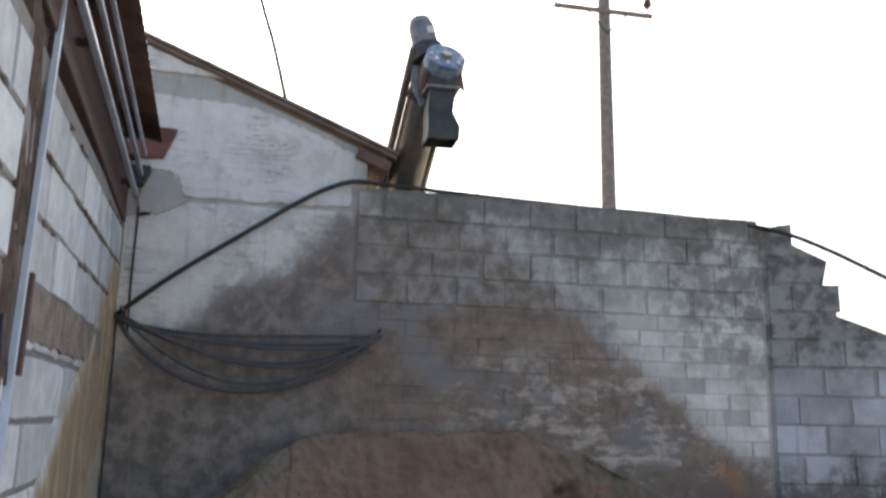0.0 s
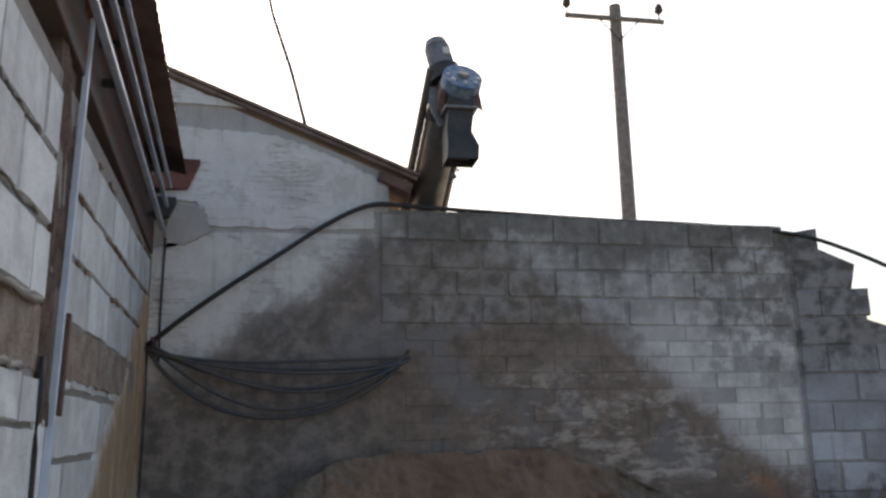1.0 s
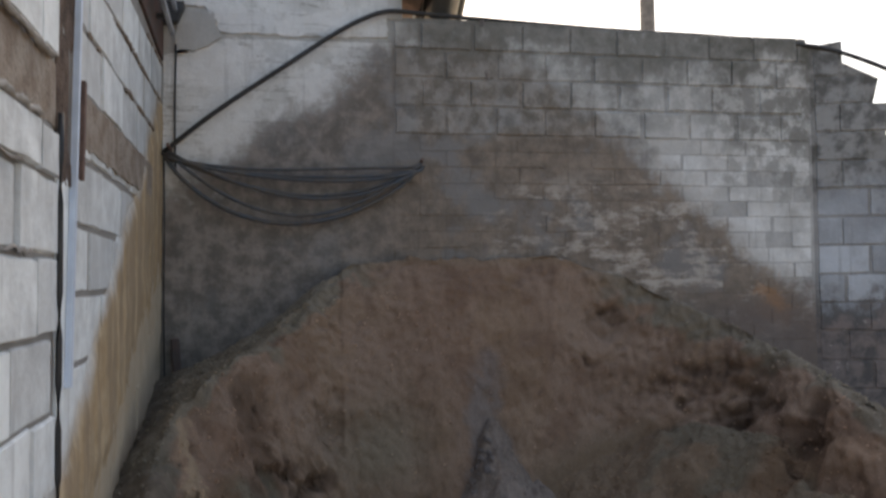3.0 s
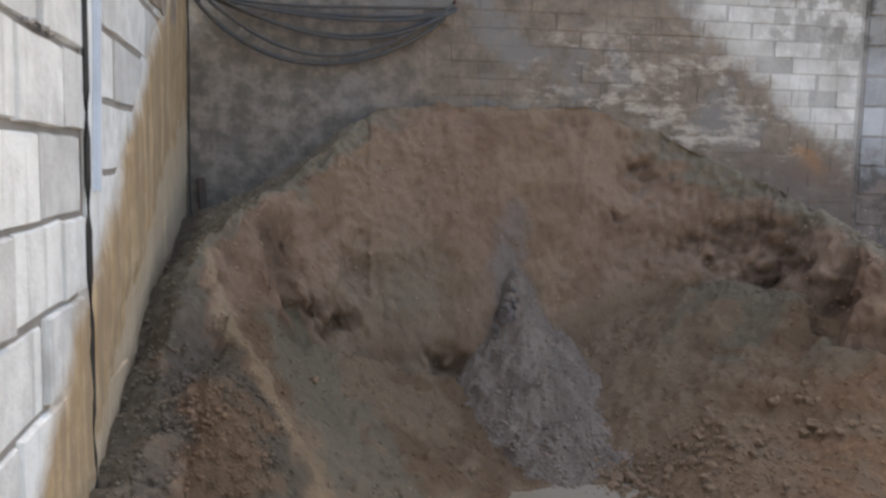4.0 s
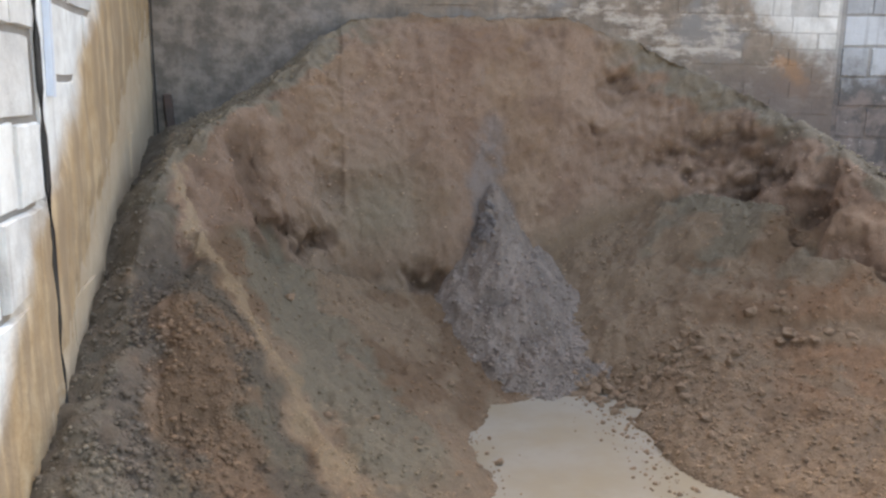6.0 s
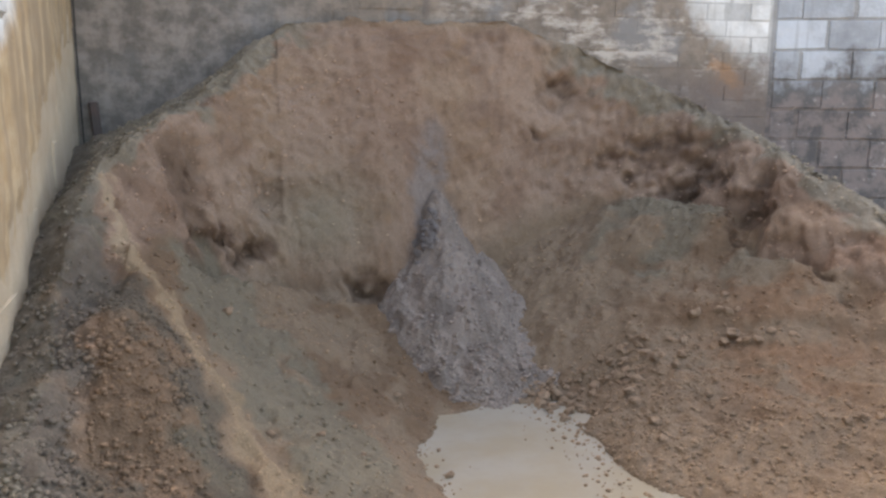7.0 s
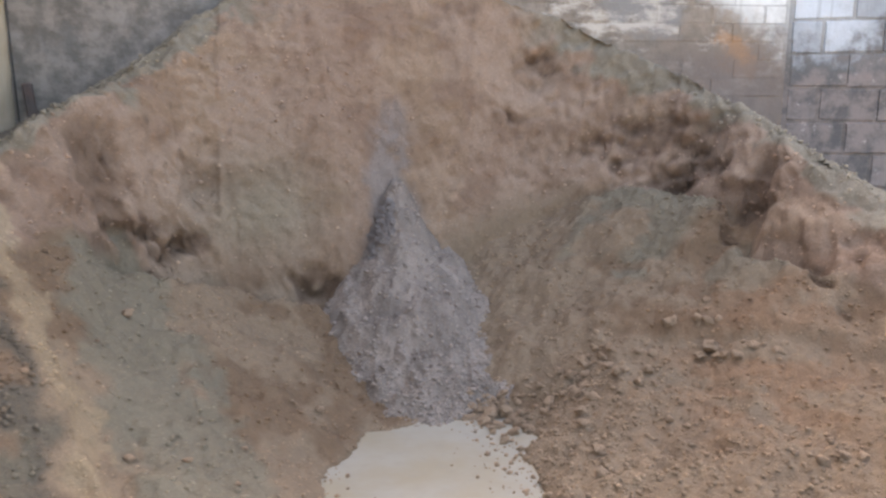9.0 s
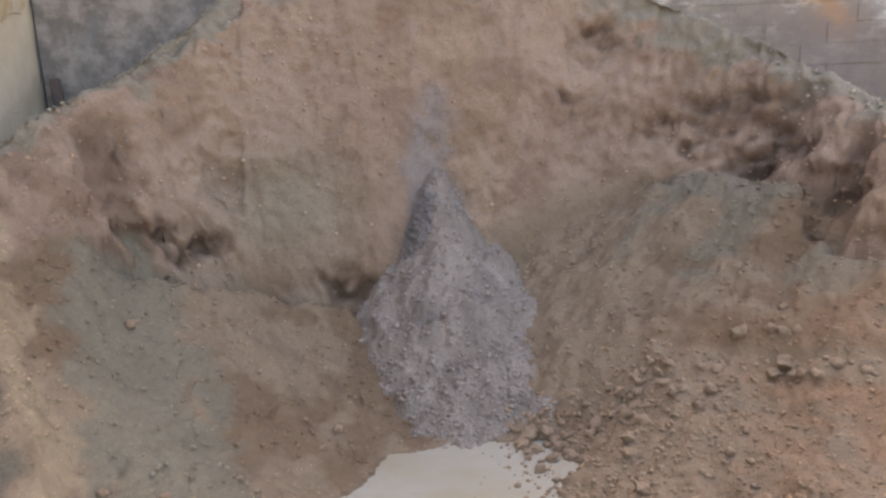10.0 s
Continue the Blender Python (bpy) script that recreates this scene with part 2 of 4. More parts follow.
M_HOSE = plain("black_hose", (0.03, 0.032, 0.035), 0.45, 0.0, 0.3, 10.0, 0.1, 0.001)
M_BLUEHOSE = plain("dusty_blue_hose", (0.075, 0.09, 0.11), 0.75, 0.0, 0.45, 10.0, 0.2, 0.001, (0.11, 0.10, 0.09))
M_POLE = plain("weathered_pole", (0.27, 0.25, 0.23), 0.85, 0.0, 0.3, 7.0, 0.4, 0.004)
M_PORCELAIN = plain("brown_porcelain", (0.07, 0.05, 0.045), 0.25, 0.0, 0.2)
M_FLOOR = plain("wet_concrete", (0.315, 0.293, 0.258), 0.30, 0.0, 0.18, 3.0, 0.2, 0.003, (0.29, 0.25, 0.19))
M_YARD = plain("trodden_earth", (0.20, 0.155, 0.115), 0.95, 0.0, 0.35, 1.5, 0.6, 0.02)
M_LUMP = plain("clod_earth", (0.38, 0.262, 0.18), 0.95, 0.0, 0.35, 30.0, 0.8, 0.006)
M_LUMPG = plain("clod_grey", (0.24, 0.21, 0.205), 0.95, 0.0, 0.35, 30.0, 0.8, 0.006)


# ---- mesh helpers ----
def mesh_from(name, verts, faces, material, smooth=False):
    me = bpy.data.meshes.new(name)
    me.from_pydata([tuple(v) for v in verts], [], faces)
    me.materials.append(material)
    if smooth:
        me.polygons.foreach_set("use_smooth", [True] * len(me.polygons))
    me.update()
    return me


def part(name, bm, material, parent=None, label="", smooth=False):
    me = bpy.data.meshes.new(name)
    bm.normal_update()
    bm.to_mesh(me)
    bm.free()
    me.materials.append(material)
    if smooth:
        me.polygons.foreach_set("use_smooth", [True] * len(me.polygons))
    ob = new(name, me)
    ob.parent = parent
    return tagged(ob, label)


def box(bm, x0, x1, y0, y1, z0, z1, bevel=0.0, m=None):
    r = bmesh.ops.create_cube(bm, size=1.0)
    vs = r["verts"]
    for v in vs:
        v.co = Vector(((x0 + x1) / 2 + v.co.x * (x1 - x0), (y0 + y1) / 2 + v.co.y * (y1 - y0), (z0 + z1) / 2 + v.co.z * (z1 - z0)))
    if bevel:
        es = list({e for v in vs for e in v.link_edges})
        r2 = bmesh.ops.bevel(bm, geom=es, offset=bevel, segments=1, affect="EDGES")
        vs = list({v for f in r2["faces"] for v in f.verts} | {v for v in vs if v.is_valid})
    if m is not None:
        bmesh.ops.transform(bm, matrix=m, verts=vs)
    return bm


def rod(bm, a, b, r0, r1=None, seg=16, caps=True):
    a, b = Vector(a), Vector(b)
    d = b - a
    m = Matrix.Translation((a + b) / 2) @ d.to_track_quat("Z", "Y").to_matrix().to_4x4()
    bmesh.ops.create_cone(bm, cap_ends=caps, segments=seg, radius1=r0, radius2=r0 if r1 is None else r1, depth=d.length, matrix=m)
    return bm


def sweep(bm, pts, r, seg=8):
    """A round tube through points."""
    pts = [Vector(p) for p in pts]
    rings = []
    for i, p in enumerate(pts):
        d = (pts[min(i + 1, len(pts) - 1)] - pts[max(i - 1, 0)]).normalized()
        q = d.to_track_quat("Z", "Y")
        rings.append([bm.verts.new(p + q @ Vector((r * math.cos(6.2832 * k / seg), r * math.sin(6.2832 * k / seg), 0))) for k in range(seg)])
    for a, b in zip(rings, rings[1:]):
        for k in range(seg):
            bm.faces.new((a[k], a[(k + 1) % seg], b[(k + 1) % seg], b[k]))
    bm.faces.new(rings[0][::-1])
    bm.faces.new(rings[-1])
    return bm


def spline(pts, n=8):
    """Catmull-Rom points through a few knots."""
    p = [Vector(q) for q in pts]
    p = [p[0] * 2 - p[1]] + p + [p[-1] * 2 - p[-2]]
    out = []
    for i in range(1, len(p) - 2):
        for k in range(n):
            t = k / n
            out.append(0.5 * (2 * p[i] + (p[i + 1] - p[i - 1]) * t + (2 * p[i - 1] - 5 * p[i] + 4 * p[i + 1] - p[i + 2]) * t * t
                              + (3 * p[i] - p[i - 1] - 3 * p[i + 1] + p[i + 2]) * t ** 3))
    return out + [p[-2]]


def empty(name, at, label, category, group=""):
    ob = new(name)
    ob.location = at
    return tagged(ob, label, category, group)


def under(ob, parent):
    """Hang a part made in world places under an empty."""
    ob.parent = parent
    ob.matrix_parent_inverse = Matrix.Translation(parent.location).inverted()
    return ob


# ---- smooth random fields ----
def lattice(seed):
    return np.random.RandomState(seed).rand(256, 256)


def field(x, y, scale, seed):
    t = lattice(seed)
    u, v = x * scale + 1000.5, y * scale + 1000.5
    i, j = np.floor(u).astype(int), np.floor(v).astype(int)
    f, g = u - i, v - j
    f, g = f * f * (3 - 2 * f), g * g * (3 - 2 * g)
    q = lambda a, b: t[a % 256, b % 256]
    return (q(i, j) * (1 - f) + q(i + 1, j) * f) * (1 - g) + (q(i, j + 1) * (1 - f) + q(i + 1, j + 1) * f) * g - 0.5


def fbm(x, y, scale, seed, octaves=5, gain=0.5):
    return sum(field(x, y, scale * 2 ** k, seed + k) * gain ** k for k in range(octaves))


def smooth(v, lo, hi):
    t = np.clip((v - lo) / (hi - lo), 0, 1)
    return t * t * (3 - 2 * t)


# ---- the heap: a poured cone against two walls, dug out into a bowl ----
CX, CY = 1.12, 3.68
BOWL = [  # degrees round the bowl: foot of the cut, its brink, the brink's height, fall beyond it
    (-75, 6.0, 6.5, 0.3, 0.3), (-40, 1.9, 2.25, 0.48, 0.5), (-5, 1.58, 1.88, 0.78, 0.6), (8, 1.40, 1.77, 0.98, 0.6), (22, 1.50, 1.72, 1.17, 0.6), (38, 1.44, 1.64, 1.38, 0.6),
    (54, 1.20, 1.42, 1.60, 0.6), (70, 0.94, 1.19, 1.72, 0.2), (90, 0.74, 1.10, 1.71, 0.1), (110, 0.74, 1.15, 1.71, 0.1),
    (125, 0.84, 1.38, 1.69, 0.5), (141, 1.00, 1.44, 1.42, 0.45), (154, 1.06, 1.42, 1.27, 0.35), (166, 1.20, 1.46, 1.18, 0.7),
    (180, 1.30, 1.52, 1.03, 0.8), (195, 1.44, 1.60, 0.85, 0.8), (212, 1.62, 1.76, 0.60, 0.5), (232, 2.1, 2.3, 0.40, 0.3), (262, 6.0, 6.5, 0.3, 0.3), (285, 6.0, 6.5, 0.3, 0.3)]


HOLLOWS = [  # place, half width, half height, depth of the damp, shaded hollows in the cut
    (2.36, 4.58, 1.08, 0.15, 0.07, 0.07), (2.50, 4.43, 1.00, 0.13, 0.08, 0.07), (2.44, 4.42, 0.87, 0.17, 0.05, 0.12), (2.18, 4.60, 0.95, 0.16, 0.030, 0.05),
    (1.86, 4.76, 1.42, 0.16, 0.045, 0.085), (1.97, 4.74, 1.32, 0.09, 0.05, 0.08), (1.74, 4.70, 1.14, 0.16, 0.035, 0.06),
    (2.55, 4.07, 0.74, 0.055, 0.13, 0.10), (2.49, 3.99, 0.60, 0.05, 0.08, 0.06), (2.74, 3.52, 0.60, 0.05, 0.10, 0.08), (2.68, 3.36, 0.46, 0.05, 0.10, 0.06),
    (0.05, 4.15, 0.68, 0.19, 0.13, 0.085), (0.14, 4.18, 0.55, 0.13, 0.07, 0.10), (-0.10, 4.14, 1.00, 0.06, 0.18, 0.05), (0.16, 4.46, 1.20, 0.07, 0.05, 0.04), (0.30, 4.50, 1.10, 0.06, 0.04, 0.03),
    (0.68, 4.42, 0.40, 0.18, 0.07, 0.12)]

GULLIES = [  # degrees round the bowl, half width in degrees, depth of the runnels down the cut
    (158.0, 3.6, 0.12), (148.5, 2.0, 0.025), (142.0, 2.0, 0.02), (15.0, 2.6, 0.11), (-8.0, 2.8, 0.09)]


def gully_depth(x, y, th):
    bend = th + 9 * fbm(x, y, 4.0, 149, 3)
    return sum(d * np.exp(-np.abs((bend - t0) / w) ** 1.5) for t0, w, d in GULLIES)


def spur_x(y):
    """Plan of the pale ridge between the bowl and the dark gravel along the left wall."""
    return np.interp(y, [2.3, 2.6, 2.89, 3.04, 3.17, 3.30, 3.57, 3.70, 4.2, 4.89], [0.36, 0.22, 0.08, 0.0, -0.08, -0.21, -0.33, -0.40, -0.44, -0.36])


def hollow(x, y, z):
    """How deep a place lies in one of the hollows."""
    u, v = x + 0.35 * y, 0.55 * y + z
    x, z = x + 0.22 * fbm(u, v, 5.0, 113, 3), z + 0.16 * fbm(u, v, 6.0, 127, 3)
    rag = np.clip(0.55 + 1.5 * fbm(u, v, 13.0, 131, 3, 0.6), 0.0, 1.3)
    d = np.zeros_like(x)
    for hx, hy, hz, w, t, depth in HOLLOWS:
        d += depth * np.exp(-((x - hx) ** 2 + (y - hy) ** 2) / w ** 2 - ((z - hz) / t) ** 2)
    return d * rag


def heap_height(x, y):
    th = np.degrees(np.arctan2(y - CY, x - CX))
    th = np.where(th < -75, th + 360, th)
    k = np.array(BOWL)
    r1, r2, z2, fall = (np.interp(th, k[:, 0], k[:, i]) for i in (1, 2, 3, 4))
    wob = fbm(x, y, 1.7, 11, 3) * 0.12 + fbm(x, y, 7.0, 19, 2) * 0.012
    r = np.hypot(x - CX, y - CY) + wob * 0.8
    # loose banks left and right of the bare floor
    foot_l = np.where(y < 3.6, 0.71 + 0.23 * (y - 2.9), 0.87) + fbm(x, y, 5.0, 31, 4) * 0.12
    bank_l = 0.47 * np.maximum(0, foot_l - x) + 0.30 * np.maximum(0, y - 3.6) * smooth(1.2 - x, 0, 0.4)
    bank_l += 0.20 * np.exp(-((x + 0.22) / 0.2) ** 2) * smooth(y, 2.5, 2.95)
    foot_r = 1.40 + 0.35 * np.maximum(0, 2.9 - y) + fbm(x, y, 5.0, 37, 4) * 0.17
    bank_r = (0.25 + 0.15 * smooth(y, 3.0, 3.7)) * np.maximum(0, x - foot_r) + 0.45 * np.maximum(0, y - 3.65) * smooth(x, 1.1, 1.4)
    # a low step where the right bank slid
    bank_r += 0.05 * smooth(x - 1.15 * (3.75 - y), 1.98, 2.06) * smooth(y, 2.6, 3.0) * smooth(3.9 - y, 0, 0.25)
    loose = np.maximum(bank_l, bank_r)
    bare = smooth(loose, 0.0, 0.03)
    # trenches at the foot of the cut behind the left bank and behind the right bench
    back_l = np.exp(-((r - r1 + 0.005) / 0.085) ** 2) * smooth(th, 108, 122) * (1 - smooth(th, 160, 172))
    back_r = np.exp(-((r - r1 - 0.035) / 0.055) ** 2) * (smooth(th, 17, 22) * (1 - smooth(th, 42, 48)) + 0.8 * smooth(th, -6, -2) * (1 - smooth(th, 9, 12)))
    loose = loose - (0.18 * back_l + 0.11 * back_r) * bare
    # the left bank swells before its trench
    loose = loose + bare * 0.06 * smooth(r, r1 - 0.40, r1 - 0.08) * (1 - smooth(r, r1 - 0.07, r1 - 0.01)) * smooth(th, 118, 126) * (1 - smooth(th, 162, 172))
    # a lower bench beyond the crack
    loose = loose + bare * 0.05 * smooth(r, r1 - 0.25, r1 - 0.02) * (1 - smooth(r, r1, r1 + 0.04)) * smooth(th, -7, -3) * (1 - smooth(th, 10, 13))
    # the bench stands up towards the cut
    loose = loose + bare * 0.13 * smooth(r, r1 - 0.45, r1 - 0.03) * (1 - smooth(r, r1 + 0.0, r1 + 0.05)) * smooth(th + 6 * fbm(x, y, 5.0, 181, 2), 14, 18) * (1 - smooth(th, 40, 54))
    # the pale ridge, with a steep flank towards the bowl
    ridge = x - spur_x(y) + 0.05 * fbm(x, y, 6.0, 139, 3)
    loose = loose + 0.045 * np.exp(-(np.where(ridge > 0, ridge / 0.035, ridge / 0.09)) ** 2) * smooth(y, 2.5, 2.8) * smooth(4.0 - y, 0, 0.3)
    loose = loose + bare * (fbm(x, y, 3.0, 41, 4) * 0.05 + fbm(x, y, 16.0, 47, 4, 0.6) * 0.022)
    gully = gully_depth(x, y, th) * (1 - smooth((r - r1) / np.maximum(r2 - r1, 0.01), 0.55, 0.9))
    s = np.clip((r - gully - r1) / np.maximum(r2 - r1, 0.01), 0, 1)
    mid = np.sin(np.pi * s)
    worn = fbm(th * 0.04 + 7, s * 1.6, 1.0, 53, 3, 0.5) * (0.34 - 0.22 * smooth(x, 0.2, 0.45) * (1 - smooth(x, 1.6, 1.9)))
    face = np.where(s < 0.8, 0.88 * (s / 0.8) ** 0.9, 0.88 + 0.6 * (s - 0.8))
    cut = np.maximum(z2 - loose, 0) * np.clip(face + worn * mid, 0, 1) + loose
    out = z2 - fall * np.maximum(r - r2, 0) + fbm(x, y, 12.0, 67, 4, 0.6) * 0.03
    z = np.where(r < r1, loose, np.where(r < r2, cut, out)) * smooth(y + 0.25 * field(x, y, 2.0, 107), 1.45, 2.25)
    return np.where((z < 0.004) | (loose < 0.004) & (r < r1), -0.02, np.maximum(z, -0.02)), loose, s, th, r


def soil_colour(x, y, z, loose, s, th):
    u, v = x + 0.35 * y, 0.55 * y + z
    n, f = fbm(u, v, 2.2, 71, 4), fbm(u, v, 9.0, 77, 4, 0.6)
    c = lambda *v: np.array(v)[None, :]
    w = lambda v: v[:, None]
    tan, red, green, dark, pale, orange = c(0.34, 0.248, 0.18), c(0.25, 0.165, 0.11), c(0.272, 0.240, 0.188), c(0.122, 0.108, 0.092), c(0.43, 0.325, 0.225), c(0.37, 0.225, 0.145)
    col = tan + (red - tan) * w(smooth(n + 0.5 * f, 0.0, 0.3))
    loosely = 1 - smooth(s, 0.0, 0.1)
    cutn = smooth(s, 0.02, 0.2) * (1 - smooth(s, 0.93, 1.0))
    col = col + (c(0.368, 0.25, 0.192) - col) * w(0.6 * cutn)
    col = col + (c(0.20, 0.115, 0.075) - col) * w(cutn * 0.45 * smooth(fbm(u, v * 1.6, 4.0, 83, 4), 0.05, 0.25))
    # grey-olive sand and ochre in the cut
    olive = np.exp(-(((x - 0.48) / 0.30) ** 2 + ((z - 0.72) / 0.26) ** 2)) * smooth(y, 3.9, 4.1)
    col = col + (c(0.25, 0.212, 0.155) - col) * w(0.8 * olive * cutn)
    ochre = smooth(field(u, v, 2.6, 157) + 0.4 * f, 0.1, 0.3)
    col = col + (c(0.36, 0.25, 0.15) - col) * w(0.2 * ochre * cutn)
    # hollows: damp red-brown soil, with their recess shade put into the colour
    damp_shade = smooth(hollow(x, y, z) + 0.02 * f, 0.012, 0.045)
    col = col + (c(0.165, 0.105, 0.075) - col) * w(damp_shade * 0.72)
    # gullies darkened in the colour by depth, as the shade inside them
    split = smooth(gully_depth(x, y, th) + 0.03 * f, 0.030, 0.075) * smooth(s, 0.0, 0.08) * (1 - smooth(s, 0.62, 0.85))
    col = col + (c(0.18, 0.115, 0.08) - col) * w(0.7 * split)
    # grey-green sandy slips on both banks
    slip_l = smooth(0.26 - np.abs(x - 0.10 - 0.42 * (3.6 - y)) + f * 0.16, 0, 0.10) * loosely * smooth(loose, 0.05, 0.15)
    k = np.array(BOWL)
    inset = np.interp(th, k[:, 0], k[:, 1]) - np.hypot(x - CX, y - CY)
    slip_r = smooth(0.50 - inset + 0.35 * f - 0.5 * np.maximum(field(th * 0.12, inset, 1.0, 137), 0), 0, 0.18) * smooth(th, 16, 20) * (1 - smooth(th, 40, 46))
    slip_r = slip_r + smooth(0.22 - inset + 0.3 * f, 0, 0.12) * smooth(th, -5, -1) * (1 - smooth(th, 9, 12))
    col = col + (green - col) * w(0.85 * np.clip(slip_l + slip_r * loosely, 0, 1))
    # reddish crumbs at the foot of the spur, the pale run along its crest, dark gravel beyond
    side = spur_x(y) - x + 0.10 * f
    gravel = smooth(side, 0.05, 0.13) * smooth(y, 1.6, 1.9)
    col = col + (dark - col) * w(0.85 * gravel)
    col = col + (green * 0.75 - col) * w(0.75 * gravel * smooth(field(u, v, 3.0, 163) + 0.5 * f, 0.0, 0.2))
    spur = smooth(0.20 - np.abs(x + 0.22 - 0.30 * (2.75 - y)) + f * 0.14, 0, 0.10) * smooth(y + 0.3 * f, 2.2, 2.4) * smooth(3.02 - y + 0.3 * f, 0, 0.15)
    col = col + (c(0.262, 0.172, 0.118) - col) * w(0.85 * spur)
    run = smooth(0.075 - np.abs(side + 0.02) + f * 0.02, 0, 0.03) * smooth(y, 2.45, 2.65) * smooth(3.95 - y, 0, 0.3)
    col = col + (pale - col) * w(0.85 * run)
    # sandy outer skin of the heap
    outer = smooth(s + 0.22 * f + 0.16 * (1 - smooth(th, 20, 44)), 0.80, 0.90) * np.maximum(1 - smooth(th, 52, 66), smooth(th, 116, 126))
    col = col + (green * (0.97 - 0.30 * gravel[:, None]) - col) * w(outer * 0.85 * (1 - 0.6 * gravel))
    # mauve dust where the stone strikes the cut
    splash = smooth(0.17 - 0.10 * np.clip(z - 0.8, 0, 1) - np.abs(x - 1.08 + 0.03 * np.sin(z * 9)) + f * 0.12, 0, 0.10) * smooth(y, 4.2, 4.4) * (1 - smooth(z + f * 0.4, 0.98, 1.28))
    col = col + (c(0.275, 0.230, 0.212) - col) * w(0.9 * splash)
    # warm patch low on the right
    warm = np.exp(-(((x - 2.28) / 0.36) ** 2 + ((y - 3.3) / 0.42) ** 2))
    col = col + (orange - col) * w(0.85 * warm * smooth(f, -0.3, 0.1))
    col = col * (1 - c(-0.03, 0.0, 0.06) * w(loosely)) * (1 - 0.20 * w(loosely * smooth(x, 1.5, 2.1) * smooth(3.6 - y, 0, 0.4) * (1 - 0.8 * warm)))
    return np.clip(col * (0.58 + 0.22 * smooth(s, 0.0, 0.15))[:, None], 0.02, 0.8)


def height_sheet(name, xs, ys, zs, colours, material, keep=None):
    ny, nx = zs.shape
    verts = np.stack([xs.ravel(), ys.ravel(), zs.ravel()], 1)
    i = np.arange((ny - 1) * nx).reshape(ny - 1, nx)[:, :-1].ravel()
    quads = np.stack([i, i + 1, i + nx + 1, i + nx], 1)
    if keep is not None:
        k = keep.ravel()
        quads = quads[k[quads].any(1)]
    me = bpy.data.meshes.new(name)
    me.vertices.add(len(verts))
    me.vertices.foreach_set("co", verts.ravel())
    me.loops.add(quads.size)
    me.loops.foreach_set("vertex_index", quads.ravel())
    me.polygons.add(len(quads))
    me.polygons.foreach_set("loop_start", np.arange(0, quads.size, 4))
    me.polygons.foreach_set("use_smooth", np.ones(len(quads), bool))
    me.update(calc_edges=True)
    a = me.color_attributes.new("soil", "FLOAT_COLOR", "POINT")
    a.data.foreach_set("color", np.concatenate([colours, np.ones((len(colours), 1))], 1).ravel())
    me.materials.append(material)
    return new(name, me)


def make_heap():
    xs = np.concatenate([np.arange(-0.75, -0.4, 0.0125), np.arange(-0.4, 0.4, 0.008), np.arange(0.4, 2.15, 0.011), np.arange(2.15, 2.95, 0.008), np.arange(2.95, 4.6, 0.016)])
    ys = np.concatenate([np.arange(1.3, 2.4, 0.016), np.arange(2.4, 3.9, 0.0115), np.arange(3.9, WY + 0.02, 0.0034)])
    gx, gy = np.meshgrid(xs, ys)
    z, loose, s, th, r = heap_height(gx, gy)
    flat = [a.ravel() for a in (gx, gy, z, loose, s, th)]
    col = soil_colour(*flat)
    side_y = WY - 0.364 * (gx - 3.22)
    keep = (gx > wall_x(gy) - 0.05) & (gy < side_y + 0.06) & (z > -0.015)
    nrm = np.dstack([-np.gradient(z, axis=1) / np.gradient(gx, axis=1), -np.gradient(z, axis=0) / np.gradient(gy, axis=0), np.ones_like(z)])
    nrm /= np.linalg.norm(nrm, axis=2, keepdims=True)
    rough = np.zeros(z.size)
    cuts = (smooth(s, 0.02, 0.2) * (1 - 0.6 * smooth(s, 0.97, 1.0))).ravel()
    live = np.flatnonzero(keep.ravel() & (gy.ravel() > 2.2) & (gx.ravel() < 3.8))
    fx, fy, fz = gx.ravel(), gy.ravel(), z.ravel()
    for i in live:
        p = Vector((fx[i], fy[i], fz[i]))
        c = cuts[i]
        if 0.3 < p.x < 1.7:
            c *= 0.45
        big = noise.noise(p * 4.0) * 0.040 * c + noise.noise(p * 9.0 + Vector((3, 7, 1))) * 0.018 * c - abs(noise.noise(p * 15.0 + Vector((5, 2, 8)))) * 0.026 * c
        if c > 0.05:
            d = noise.voronoi(p * 8.0 + Vector((0.4, 0.2, 0.9)) * noise.noise(p * 6.0))[0]
            big += (min(d[1] - d[0], 0.35) - 0.2) * 0.030 * c
        near = noise.voronoi(p * 17.0)[0][0]
        rough[i] = big + (0.45 - near) * (0.008 + 0.012 * c) + noise.noise(p * 21.0) * (0.003 + 0.004 * c) + noise.noise(p * 48.0) * 0.003 * (1 - c)
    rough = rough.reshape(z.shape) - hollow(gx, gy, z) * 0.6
    # recess shade put into the colour, by how deep the face is pushed in
    pit_shade = np.clip(-rough.ravel() * 22 - 0.2, 0, 1) * cuts
    col = col * (1 - 0.25 * pit_shade[:, None])
    low = smooth(loose, 0.0, 0.05) + (s > 0.01)
    rough *= np.clip(low, 0, 1)
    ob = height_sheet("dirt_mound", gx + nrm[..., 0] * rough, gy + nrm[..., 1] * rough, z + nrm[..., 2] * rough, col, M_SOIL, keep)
    tagged(ob, "large brown mound of loose dirt dug out into a bowl", "dirt mound")


CONE = (1.09, 4.63)


